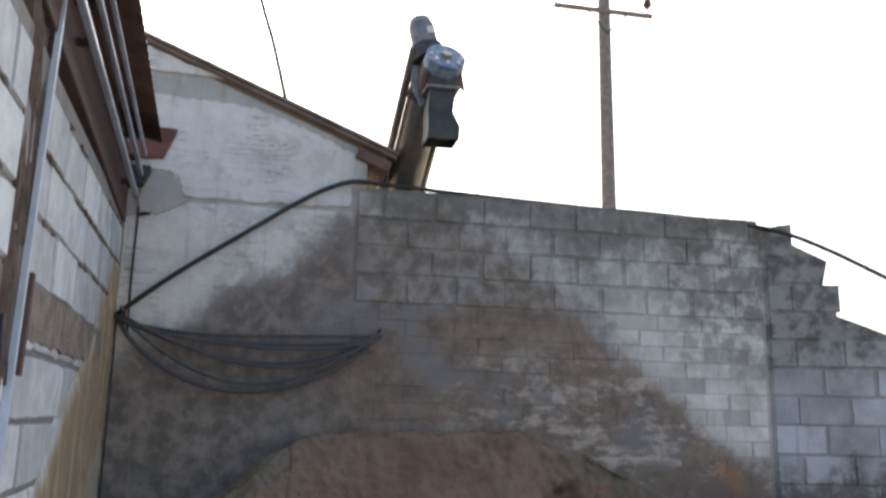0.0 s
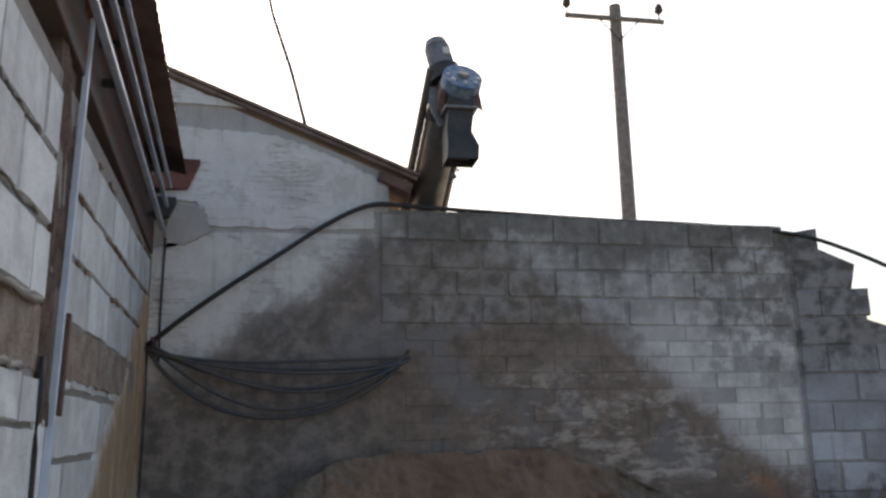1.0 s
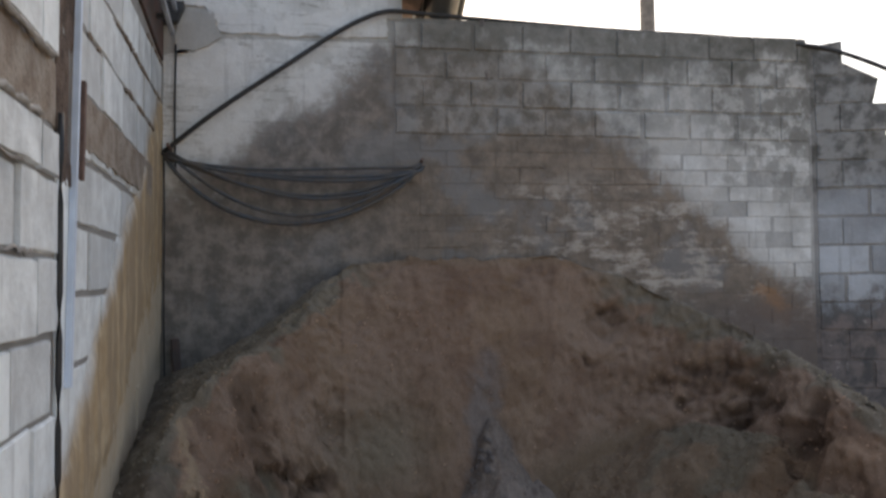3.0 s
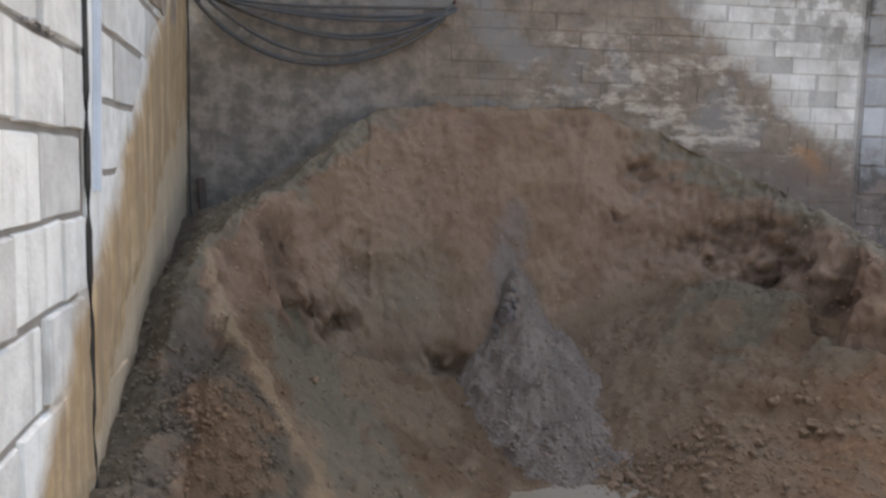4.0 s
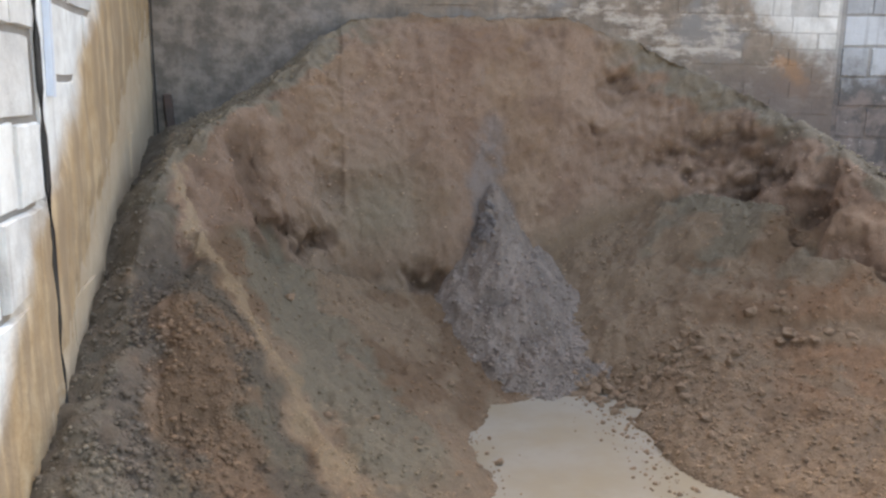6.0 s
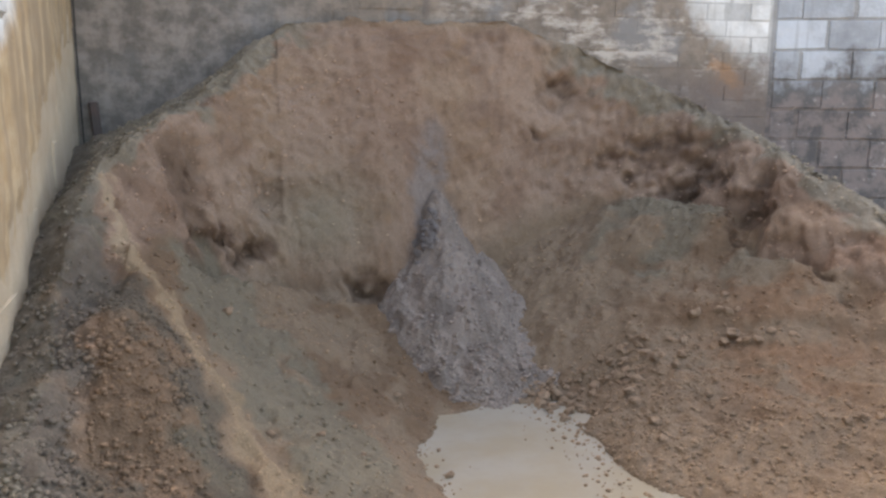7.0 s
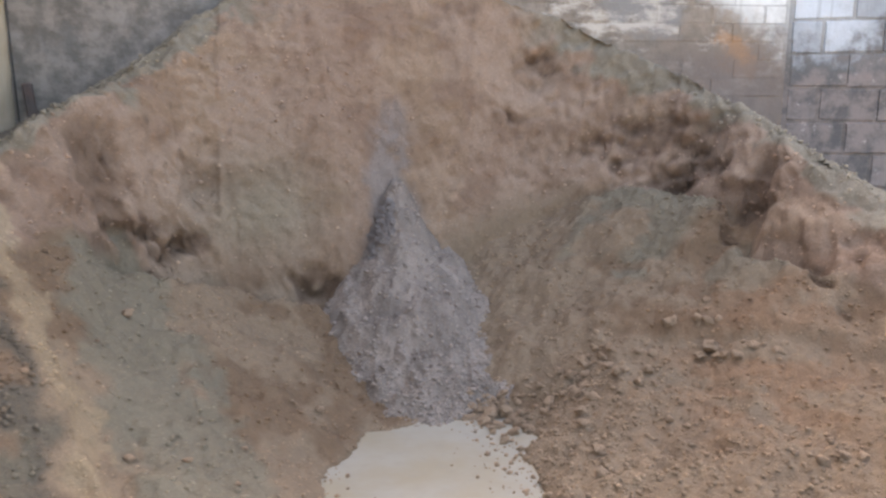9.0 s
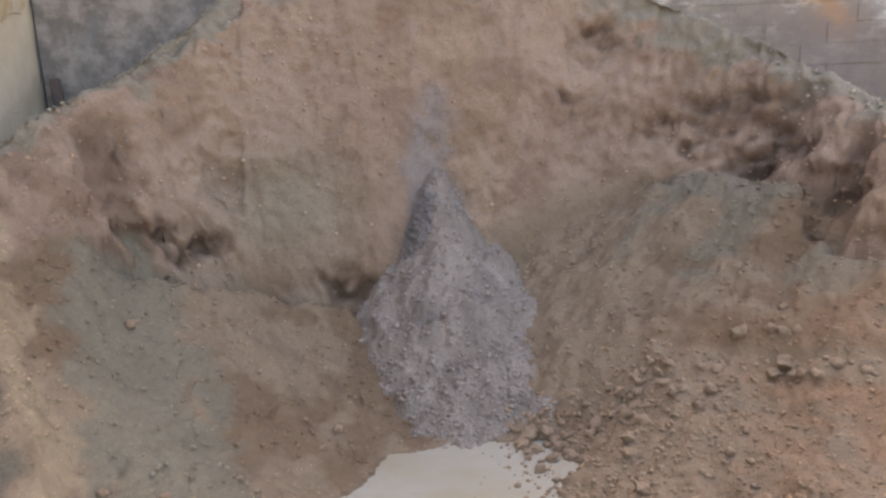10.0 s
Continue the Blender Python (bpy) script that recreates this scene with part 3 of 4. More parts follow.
def cone_height(x, y):
    dx, dy = x - CONE[0], y - CONE[1]
    wide = np.where(dx < 0, 1.32, 1.15)
    r = np.hypot(dx * wide, dy * 0.97) * (1 + 0.25 * fbm(x, y, 3.0, 91, 3)) + 0.05 * fbm(x, y, 9.0, 93, 3)
    z = 0.725 - 0.79 * np.sqrt(r * r + 0.006) + 0.17 * np.exp(-(np.maximum(r, 0) / 0.17) ** 2)
    z = np.where(z < 0.14, 0.14 - (0.14 - z) * 0.8, z)
    return z + fbm(x, y, 14.0, 97, 4, 0.65) * 0.045


def make_cone():
    step = 0.009
    gx, gy = np.meshgrid(np.arange(0.4, 1.85, step), np.arange(3.4, 4.86, step))
    z = cone_height(gx, gy)
    zh = heap_height(gx, gy)[0]
    keep = (z > zh - 0.03) & (z > -0.01)
    n = fbm(gx, gy, 12.0, 101, 4).ravel()
    base = np.array([[0.230, 0.188, 0.164]]) * (1 + 0.5 * n[:, None])
    ob = height_sheet("gravel_cone", gx, gy, z, np.clip(base, 0.02, 0.8), M_GRAVEL, keep)
    tagged(ob, "fresh mauve-grey cone of crushed stone on the soil heap", "gravel pile")


# ---- ground and floor ----
def make_ground():
    bm = bmesh.new()
    box(bm, -1500, 1500, -1500, 1500, -0.3, -0.012)
    tagged(part("ground", bm, M_YARD), "trodden brown earth of the yard", "ground", kind="structure")
    bm = bmesh.new()
    box(bm, -0.5, 3.0, 1.6, 4.8, -0.1, 0.0)
    tagged(part("floor_slab", bm, M_FLOOR), "pale damp concrete slab under the mound", "floor", kind="structure")


# ---- block walls ----
def block_mesh(name, material, seed, chip=1.0):
    """A block 1 x 1 x 1 with worn, uneven arrises on its face (towards -y); scaled to size."""
    rng = random.Random(seed)
    c = lambda: (0.006 + 0.016 * rng.random() ** 2) * chip
    edge = [(-0.5, -0.5), (-0.2, -0.5), (0.15, -0.5), (0.5, -0.5), (0.5, -0.1), (0.5, 0.2), (0.5, 0.5), (0.2, 0.5), (-0.15, 0.5), (-0.5, 0.5), (-0.5, 0.15), (-0.5, -0.2)]
    rim = [(x * (1 - 2 * c()), z * (1 - 3 * c())) for x, z in edge]
    f = [(x * (1 - 2 * c()), -0.5, z * (1 - 5 * c())) for x, z in rim]
    m = [(x, -0.36, z) for x, z in rim]
    k = [(x, 0.5, z) for x, z in edge]
    n = len(edge)
    faces = [tuple(range(n))] + [(i + n, (i + 1) % n + n, (i + 1) % n, i) for i in range(n)] + [(i + 2 * n, (i + 1) % n + 2 * n, (i + 1) % n + n, i + n) for i in range(n)]
    return mesh_from(name, f + m + k, faces, material)


def lay_blocks(parent, base, u_range, z_range, length, course, joint, material, depth, upright=None, chip=1.0, top=None, proud=0.010, seed=1, skip=None, jitter=0.003):
    """Courses of blocks on a wall whose pose base maps (u, out, z): u along it, -out towards the yard."""
    rng = random.Random(seed)
    kinds = [block_mesh("block", material, seed * 10 + i, chip) for i in range(5)]
    z, row = z_range[0], 0
    while z < z_range[1] - 0.03:
        u = u_range[0] - (length / 2 if row % 2 else 0)
        while u < u_range[1]:
            a, b = max(u, u_range[0]), min(u + length, u_range[1])
            u += length * (1 + (rng.random() - 0.5) * 0.08)
            h = min(course, z_range[1] - z)
            if b - a < 0.06 or (top and z + h * 0.5 > top((a + b) / 2)) or (skip and skip((a + b) / 2, z + h / 2)):
                continue
            ob = new("block", rng.choice(kinds))
            j = lambda s=1.0: (rng.random() - 0.5) * 2 * jitter * s
            ob.parent = parent
            ob.matrix_local = base @ Matrix.Translation(((a + b) / 2, -proud + depth / 2 + j(), z + h / 2 + j())) @ pose(0, 0, 0, 0, rng.uniform(-0.4, 0.4), rng.uniform(-0.6, 0.6)) \
                @ Matrix.Diagonal((b - a - (joint if upright is None else upright) * (0.6 + 0.8 * rng.random()), depth, h - joint * (0.6 + 0.8 * rng.random()), 1))
        z += course
        row += 1


def prism(bm, outline, y0, y1, m):
    """An upright slab whose face is the outline of (u, z), from y0 to y1, laid by the pose m."""
    a = [bm.verts.new(m @ Vector((u, y0, z))) for u, z in outline]
    b = [bm.verts.new(m @ Vector((u, y1, z))) for u, z in outline]
    bm.faces.new(a)
    bm.faces.new(b[::-1])
    n = len(a)
    for i in range(n):
        bm.faces.new((a[i], b[i], b[(i + 1) % n], a[(i + 1) % n]))
    bmesh.ops.recalc_face_normals(bm, faces=bm.faces)
    return bm


LEFT_POSE = Matrix.Translation((WX, WY, 0)) @ pose(0, 0, 0, 0, 0, 90 + math.degrees(math.atan(LEAN)))   # u runs away from the yard's mouth when negative
SIDE_POSE = Matrix.Translation((3.22, WY, 0)) @ pose(0, 0, 0, 0, 0, -20)


def side_top(u):
    u = max(u, 0)
    return 3.0 - 0.45 * u if u < 0.40 else 2.36 - 0.37 * (u - 0.4)


def make_walls():
    # left wall: u = -distance from the back corner
    bm = prism(bmesh.new(), [(-8, 0), (0, 0), (0, 2.86), (-8, 2.86)], 0.0, 0.2, LEFT_POSE)
    left = part("wall_left", bm, M_LEFT_M)
    tagged(left, "limewashed concrete block wall with a tan tide mark", "wall", kind="structure")
    # back wall, from the gable's corner to the side wall
    bm = prism(bmesh.new(), [(0.6, 0), (3.42, 0), (3.40, 3.02), (2.4, TOP - 0.03), (1.6, TOP - 0.005), (0.6, TOP)], 0.0, 0.16, Matrix.Translation((0, WY, 0)))
    back = part("wall_back", bm, M_BACK_M)
    tagged(back, "weathered concrete block wall with brown soil stain", "wall", kind="structure")
    bm = prism(bmesh.new(), [(-0.9, 0), (0.6, 0), (0.6, 3.35), (-0.9, 3.955)], 0.0, 0.16, Matrix.Translation((0, WY, 0)))
    gable = part("wall_gable", bm, M_PLASTER)
    tagged(gable, "limewashed plaster gable with flaking patches", "wall", kind="structure")
    bm = prism(bmesh.new(), [(-0.02, 0), (3.2, 0), (3.2, 1.45), (1.2, 2.16), (0.70, 2.35), (0.56, 2.41), (0.43, 2.46), (0.42, 2.60), (0.36, 2.66), (0.395, 2.81), (0.19, 2.92), (0.19, 3.055), (0.10, 3.045), (0.0, 3.03)], 0.0, 0.16, SIDE_POSE)
    side = part("wall_side", bm, M_SIDE_M)
    tagged(side, "grey concrete block wall with a broken top", "wall", kind="structure")
    return left, back, side, gable


def make_plaster_coats():
    """Old render still holding on the gable, with broken edges."""
    rng = random.Random(44)

    def ragged(a, b, n, amp):
        a, b = Vector((*a, 0)), Vector((*b, 0))
        return [(p.x + rng.uniform(-amp, amp), p.y + rng.uniform(-amp, amp)) for p in (a.lerp(b, i / n) for i in range(n))]
    for corners, amp, out, lime in (([(-0.36, 2.985), (0.10, 2.975), (0.57, 2.985), (0.585, 3.30), (0.30, 3.43), (0.0, 3.535), (-0.35, 3.56), (-0.63, 3.57), (-0.63, 3.14), (-0.44, 3.12)], 0.008, 0.014, True),
                              ([(-0.60, 2.86), (-0.45, 2.88), (-0.35, 2.96), (-0.40, 3.08), (-0.58, 3.10)], 0.012, 0.020, False),
                              ([(-0.66, 3.715), (-0.40, 3.71), (-0.17, 3.70), (-0.40, 3.765), (-0.66, 3.87)], 0.003, 0.016, True),
                              ([(-0.672, 1.0), (0.597, 1.0), (0.597, 2.955), (0.1, 2.95), (-0.32, 2.95), (-0.66, 2.84)], 0.0025, 0.007, True)):
        pts = []
        for i, c in enumerate(corners):
            pts += ragged(c, corners[(i + 1) % len(corners)], 12, amp)
        bm = prism(bmesh.new(), pts, -out, 0.01, Matrix.Translation((0, WY, 0)))
        tagged(part("trim_plaster_coat", bm, M_LIME if lime else M_PLASTER), "flaking limewashed plaster on the gable", "plaster", kind="structure")


def lay_all_blocks(left, back, side, gable_wall):
    lay_blocks(left, LEFT_POSE, (-4.2, -2.36), (0.02, 1.99), 0.36, 0.205, 0.008, M_LEFT, 0.10, proud=0.012, seed=3, jitter=0.005)
    lay_blocks(left, LEFT_POSE, (-4.2, -2.36), (2.18, 2.80), 0.42, 0.205, 0.011, M_LEFT, 0.10, proud=0.012, seed=13)
    lay_blocks(left, LEFT_POSE, (-2.14, -0.005), (0.12, 2.80), 0.42, 0.205, 0.009, M_LEFT, 0.10, proud=0.006, seed=4, jitter=0.004)
    gable = lambda u: 3.23 + (0.6 - u) * 0.40
    lay_blocks(gable_wall, Matrix.Translation((0, WY, 0)), (-0.66, 0.6), (0.95, 3.95), 0.62, 0.205, 0.0030, M_PLASTER, 0.06, upright=0.0004, chip=0.12, top=gable, proud=0.003, seed=5, jitter=0.0015)
    # thin lower courses, then full blocks under the coping
    lay_blocks(back, Matrix.Translation((0, WY, 0)), (0.61, 3.20), (1.12, 2.43), 0.29, 0.0936, 0.0035, M_BACK, 0.06, upright=0.0006, chip=0.5, proud=0.0022, seed=6, jitter=0.003)
    lay_blocks(back, Matrix.Translation((0, WY, 0)), (0.61, 3.20), (2.43, 3.09), 0.30, 0.165, 0.010, M_BACK, 0.06, proud=0.007, seed=9)
    lay_blocks(side, SIDE_POSE, (0.02, 2.4), (0.20, 3.0), 0.30, 0.176, 0.007, M_SIDE, 0.06, top=side_top, proud=0.007, seed=7)


def make_tide_crust():
    """Dried mud and lime that earlier heaps have left on the lower left wall, hiding its joints."""
    us, zs = np.meshgrid(np.linspace(-4.1, -0.004, 206), np.linspace(0.0, 2.72, 137))
    y = WY + us
    edge = (y - 2.64) * 0.66 + 1.18 + 0.10 * fbm(us, zs, 3.0, 171, 4) - zs
    out = -0.022 + 0.040 * smooth(edge, -0.06, 0.12) + 0.012 * fbm(us, zs, 5.0, 173, 4, 0.6) * smooth(edge, 0.0, 0.2)
    out = out - 0.007 * smooth(0.62 + 0.60 * (y - 2.6) - 0.06 * (y - 2.6) ** 2 + 0.20 * fbm(us, zs, 6.0, 175, 4, 0.6) - zs, 0.0, 0.02) - 0.004 * (us > -2.36)
    keep = (edge > -0.12).ravel()
    verts = [LEFT_POSE @ Vector((u, -o, z)) for u, o, z in zip(us.ravel(), out.ravel(), zs.ravel())]
    ny, nx = us.shape
    i = np.arange((ny - 1) * nx).reshape(ny - 1, nx)[:, :-1].ravel()
    quads = np.stack([i, i + 1, i + nx + 1, i + nx], 1)
    quads = quads[keep[quads].any(1)]
    me = mesh_from("trim_mud_crust", verts, [tuple(int(k) for k in q) for q in quads], M_LEFT, True)
    tagged(new("trim_mud_crust", me), "dried tan mud crust on the lower block wall", "mud crust", kind="structure")


def make_mortar_bulges():
    """Mortar squeezed out of the near joints of the left wall, one lumpy ridge a joint."""
    rng = random.Random(8)
    for z in (2.375, 2.58, 2.785):
        bm = bmesh.new()
        u = -2.12
        while u < -0.1:
            length = rng.uniform(0.03, 0.20)
            if rng.random() < 0.6:
                pts = [(u + length * k / 4, -0.007, z + rng.uniform(-0.010, 0.006)) for k in range(5)]
                sweep(bm, [LEFT_POSE @ Vector(p) for p in pts], rng.uniform(0.004, 0.009), 5)
            u += length + 0.02
        tagged(part("trim_mortar_drips", bm, M_BEAM), "dark crumbling mortar in a block joint", "mortar", kind="structure")
    for row in range(8, 14):
        z = {10: 1.997, 11: 2.175, 12: 2.385, 13: 2.59}.get(row, 0.02 + 0.205 * row)
        bm = bmesh.new()
        a, b = -3.6 + rng.random() * 0.8, -2.40 - rng.random() * 0.3
        pts = []
        u = a
        while u < b:
            pts.append((u, -0.010 - 0.008 * rng.random(), z + rng.uniform(-0.006, 0.006)))
            u += 0.03
        if row % 3 == 0:
            pts = pts[::2]
        sweep(bm, [LEFT_POSE @ Vector(p) for p in pts], 0.009 if row in (10, 11) else 0.004 if row % 3 else 0.003, 6)
        for v in bm.verts:
            v.co += Vector((rng.uniform(-1, 1), rng.uniform(-1, 1), rng.uniform(-1, 1))) * 0.005
        ob = part("trim_mortar_ridge", bm, M_LEFT_M, smooth=True)
        tagged(ob, "mortar squeezed from a block joint", "mortar", kind="structure")


# ---- column, steel strip, cable on the left wall ----
def make_left_column():
    rng = random.Random(5)
    bm = bmesh.new()
    box(bm, -2.365, -2.14, -0.004, 0.1, 1.86, 3.05, 0.0, LEFT_POSE)
    bmesh.ops.subdivide_edges(bm, edges=bm.edges, cuts=10, use_grid_fill=True)
    for v in bm.verts:
        v.co += Vector((1, 0, 0)) * 0.02 * (noise.noise(v.co * 9.0) + 0.5 * noise.noise(v.co * 30.0))
    tagged(part("column_in_wall", bm, M_COLUMN), "rough brown concrete column between block panels", "column", kind="structure")
    for u0, u1, out in ((-4.2, -2.368, 0.004), (-2.138, -0.01, 0.012)):
        bm = bmesh.new()
        box(bm, u0, u1, -out, 0.1, 2.002, 2.168, 0.0, LEFT_POSE)
        long = [e for e in bm.edges if abs((e.verts[0].co - e.verts[1].co).y) > 1.0]
        bmesh.ops.subdivide_edges(bm, edges=long, cuts=70, use_grid_fill=True)
        for v in bm.verts:
            v.co.z += 0.012 * noise.noise(v.co * 12.0) + 0.012 * noise.noise(v.co * 40.0)
            v.co.x += 0.006 * noise.noise(v.co * 25.0)
        tagged(part("beam_in_wall", bm, M_BEAM), "rough grey-brown concrete beam between block courses", "beam", kind="structure")
    lower = prism(bmesh.new(), [(-2.352, 0.0), (-2.142, 0.0), (-2.142, 1.875), (-2.20, 1.85), (-2.25, 1.88), (-2.31, 1.855), (-2.352, 1.87)], -0.008, 0.05, LEFT_POSE)
    tagged(part("trim_wall_edge", lower, M_LEFT), "limewashed plaster filling beside the block wall", "plaster", kind="structure")
    post = empty("steel_angle", LEFT_POSE @ Vector((-2.27, -0.02, 1.30)), "pale blue-grey steel angle standing against the block wall", "steel angle")
    lean = LEFT_POSE @ Matrix.Translation((-2.27, 0, 1.2)) @ pose(0, 0, 0, 0, 5.0, 0) @ Matrix.Translation((2.27, 0, -1.2))
    bm = bmesh.new()
    box(bm, -2.272, -2.250, -0.026, -0.022, 1.30, 3.60, 0.0, lean)
    under(part("flange", bm, M_ZINC), post)
    bm = bmesh.new()
    box(bm, -2.276, -2.272, -0.026, -0.009, 1.30, 3.60, 0.0, lean)
    under(part("web", bm, M_ZINC), post)
    bm = bmesh.new()
    box(bm, -2.205, -2.180, -0.030, -0.016, 1.90, 2.20, 0.002, lean)
    tagged(part("flat_bar", bm, M_RUST), "short rusty flat bar fixed beside the steel angle", "steel bar")
    bm = bmesh.new()
    sweep(bm, [LEFT_POSE @ Vector((-2.374 + 0.002 * math.sin(k * 1.3), -0.019, 0.24 + 0.12 * k)) for k in range(16)], 0.0085, 8)
    tagged(part("black_conduit", bm, M_HOSE, smooth=True), "black conduit running down beside the steel angle", "conduit")


# ---- eaves of the left-hand building ----
EAVE = Matrix.Translation((WX, WY, 0)) @ pose(0, 0, 0, 0, 3.4, 90 + math.degrees(math.atan(LEAN)))


def make_eaves():
    bm = bmesh.new()
    box(bm, -6.0, -0.14, -0.016, 0.12, 2.81, 3.20, 0.004, EAVE)
    tagged(part("trim_eaves_board", bm, M_BROWN), "dark stained boarding under the eaves", "eaves board", kind="structure")
    for z, out, r, end in ((2.935, 0.070, 0.013, -0.25), (3.03, 0.095, 0.011, -0.36), (3.075, 0.125, 0.009, -0.55)):
        bm = bmesh.new()
        box(bm, -6.0, end, -out - r, -out + r, z - r, z + r, 0.004, EAVE)
        ob = part("purlin_tube", bm, M_STEEL)
        tagged(ob, "galvanised square tube running along the eaves", "steel tube", "tubes under the eaves")
        for k in range(4):
            bm = bmesh.new()
            u = end - 0.25 - k * 1.5
            box(bm, u - 0.012, u + 0.012, -out + r, 0.0, z - 0.012, z + 0.012, 0.0, EAVE)
            part("bracket", bm, M_DARKSTEEL, ob)
    # corrugated sheet
    bm = bmesh.new()
    n, outs = 150, [0.20, 0.02, -0.8]
    grid = []
    for i in range(n + 1):
        u = -6.0 + 5.45 * i / n
        grid.append([bm.verts.new(EAVE @ Vector((u, -o, 3.155 + (0.022 if i % 2 else -0.004) + (0.175 - o) * 0.25))) for o in outs])
    for a, b in zip(grid, grid[1:]):
        for k in range(2):
            bm.faces.new((a[k], b[k], b[k + 1], a[k + 1]))
    bmesh.ops.solidify(bm, geom=bm.faces[:], thickness=0.006)
    tagged(part("corrugated_roof", bm, M_SOFFIT), "brown corrugated roof sheet over the eaves, darkened as in shade", "roof", kind="structure")
    for u, z0, z1, out, mat in ((-0.20, 3.17, 3.36, 0.25, M_REDBOARD), (-0.22, 3.00, 3.12, 0.13, M_DARKSTEEL), (-2.35, 3.0, 3.15, 0.06, M_REDBOARD)):
        bm = bmesh.new()
        prism(bm, [(0.0, z0), (out * 0.75, z0 + 0.01), (out, z1 - 0.03), (out, z1), (0.0, z1)], -0.035, 0.035, EAVE @ Matrix.Translation((u, 0, 0)) @ pose(0, 0, 0, 0, 0, -90))
        tagged(part("rafter_end", bm, mat), "red-brown rafter end under the roof sheet", "rafter", "rafter ends")


def make_gable_roof():
    house = empty("gable_roof", (0.0, WY + 0.2, 3.6), "old sheet roof over the plastered gable", "roof")
    slope = math.atan2(0.404, 1.0)
    m = Matrix.Translation((0.82, WY, 3.278)) @ pose(0, 0, 0, 0, math.degrees(slope), 0)
    bm = bmesh.new()
    box(bm, -1.75, 0.0, -0.05, 4.0, 0.035, 0.055, 0.0, m)
    under(part("sheet", bm, M_ROOF), house)
    bm = bmesh.new()
    box(bm, -1.75, 0.0, -0.04, -0.005, 0.008, 0.032, 0.003, m)
    under(part("bargeboard", bm, M_ROOF), house)
    bm = bmesh.new()
    box(bm, -0.22, -0.01, -0.045, 0.22, -0.085, -0.021, 0.006, m)
    under(part("soffit_board", bm, M_RUST, label="rust-brown board closing the eaves"), house)
    bm = bmesh.new()
    box(bm, 0.52, 0.66, WY - 0.012, WY + 0.15, TOP - 0.02, 3.29, 0.01)
    tagged(part("trim_gable_pier", bm, M_BACK), "plastered pier at the gable's corner", "pier", kind="structure")


# ---- screw conveyor over the wall ----
def make_conveyor():
    conv = empty("screw_conveyor", (0.50, 8.05, 0.0), "inclined steel screw conveyor with motor reaching over the wall", "conveyor")
    top, low = Vector((0.985, 4.60, 3.78)), Vector((0.52, 8.02, 0.10))
    d = (low - top).normalized()
    bm = bmesh.new()
    rod(bm, top, low, 0.108, 0.108, 32)
    under(part("tube", bm, M_TUBE, label="dull steel conveyor tube", smooth=False), conv)
    side = Vector((-1, -0.1, 0)).normalized()
    for off, r, start in ((-0.135, 0.024, -0.10), (0.128, 0.020, 0.12)):
        bm = bmesh.new()
        rod(bm, top + side * -off + d * start, low + side * -off, r, r, 12)
        under(part("side_rail", bm, M_TUBE), conv)
    for k in (0.16, 1.5, 2.9):
        bm = bmesh.new()
        rod(bm, top + d * k, top + d * (k + 0.03), 0.125, 0.125, 24)
        under(part("flange_ring", bm, M_DARKSTEEL), conv)
    # chute: a square spout that kicks out at its lip
    bm = bmesh.new()
    ends = []
    for t in (0.0, 0.005):
        rings = []
        for x0, x1, y0, y1, z in ((0.94, 1.085, 4.42, 4.58, 3.66), (0.94, 1.085, 4.42, 4.58, 3.57), (0.93, 1.07, 4.42, 4.58, 3.45), (0.93, 1.105, 4.39, 4.56, 3.355), (0.925, 1.10, 4.39, 4.56, 3.28)):
            rings.append([bm.verts.new(p) for p in ((x0 + t, y0 + t, z), (x1 - t, y0 + t, z), (x1 - t, y1 - t, z), (x0 + t, y1 - t, z))])
        for a, b in zip(rings, rings[1:]):
            for k in range(4):
                q = (a[k], b[k], b[(k + 1) % 4], a[(k + 1) % 4])
                bm.faces.new(q if not t else q[::-1])
        ends.append((rings[0], rings[-1]))
    for e in (0, 1):
        for k in range(4):
            q = (ends[0][e][k], ends[0][e][(k + 1) % 4], ends[1][e][(k + 1) % 4], ends[1][e][k])
            bm.faces.new(q if e == 0 else q[::-1])
    bmesh.ops.recalc_face_normals(bm, faces=bm.faces)
    under(part("chute", bm, M_DARKSTEEL, label="dark sheet-steel discharge chute"), conv)
    bm = bmesh.new()
    box(bm, 0.915, 1.105, 4.395, 4.60, 3.575, 3.59, 0.003)
    under(part("chute_flange", bm, M_GREYPAINT), conv)
    # gearbox
    gear = Matrix.Translation((1.005, 4.52, 3.70)) @ pose(0, 0, 0, 46, 4, 4)
    bm = bmesh.new()
    box(bm, -0.105, 0.105, -0.085, 0.10, -0.10, 0.06, 0.02, gear)
    under(part("gearbox", bm, M_RUST, label="rust-red gearbox housing"), conv)
    bm = bmesh.new()
    rod(bm, gear @ Vector((0.01, -0.005, 0.055)), gear @ Vector((0.01, -0.02, 0.125)), 0.118, 0.112, 28)
    under(part("gearbox_cover", bm, M_BLUE, label="blue enamelled cover"), conv)
    for i in range(8):
        a = math.tau * i / 8
        bm = bmesh.new()
        p = Vector((0.01 + 0.088 * math.cos(a), -0.02 + 0.088 * math.sin(a), 0.12))
        rod(bm, gear @ p, gear @ (p + Vector((0, 0, 0.010))), 0.011, 0.011, 6)
        under(part("bolt", bm, M_WHITE), conv)
    bm = bmesh.new()
    rod(bm, gear @ Vector((0.01, -0.02, 0.12)), gear @ Vector((0.01, -0.02, 0.145)), 0.034, 0.03, 16)
    under(part("shaft_cap", bm, M_GREYPAINT), conv)
    bm = bmesh.new()
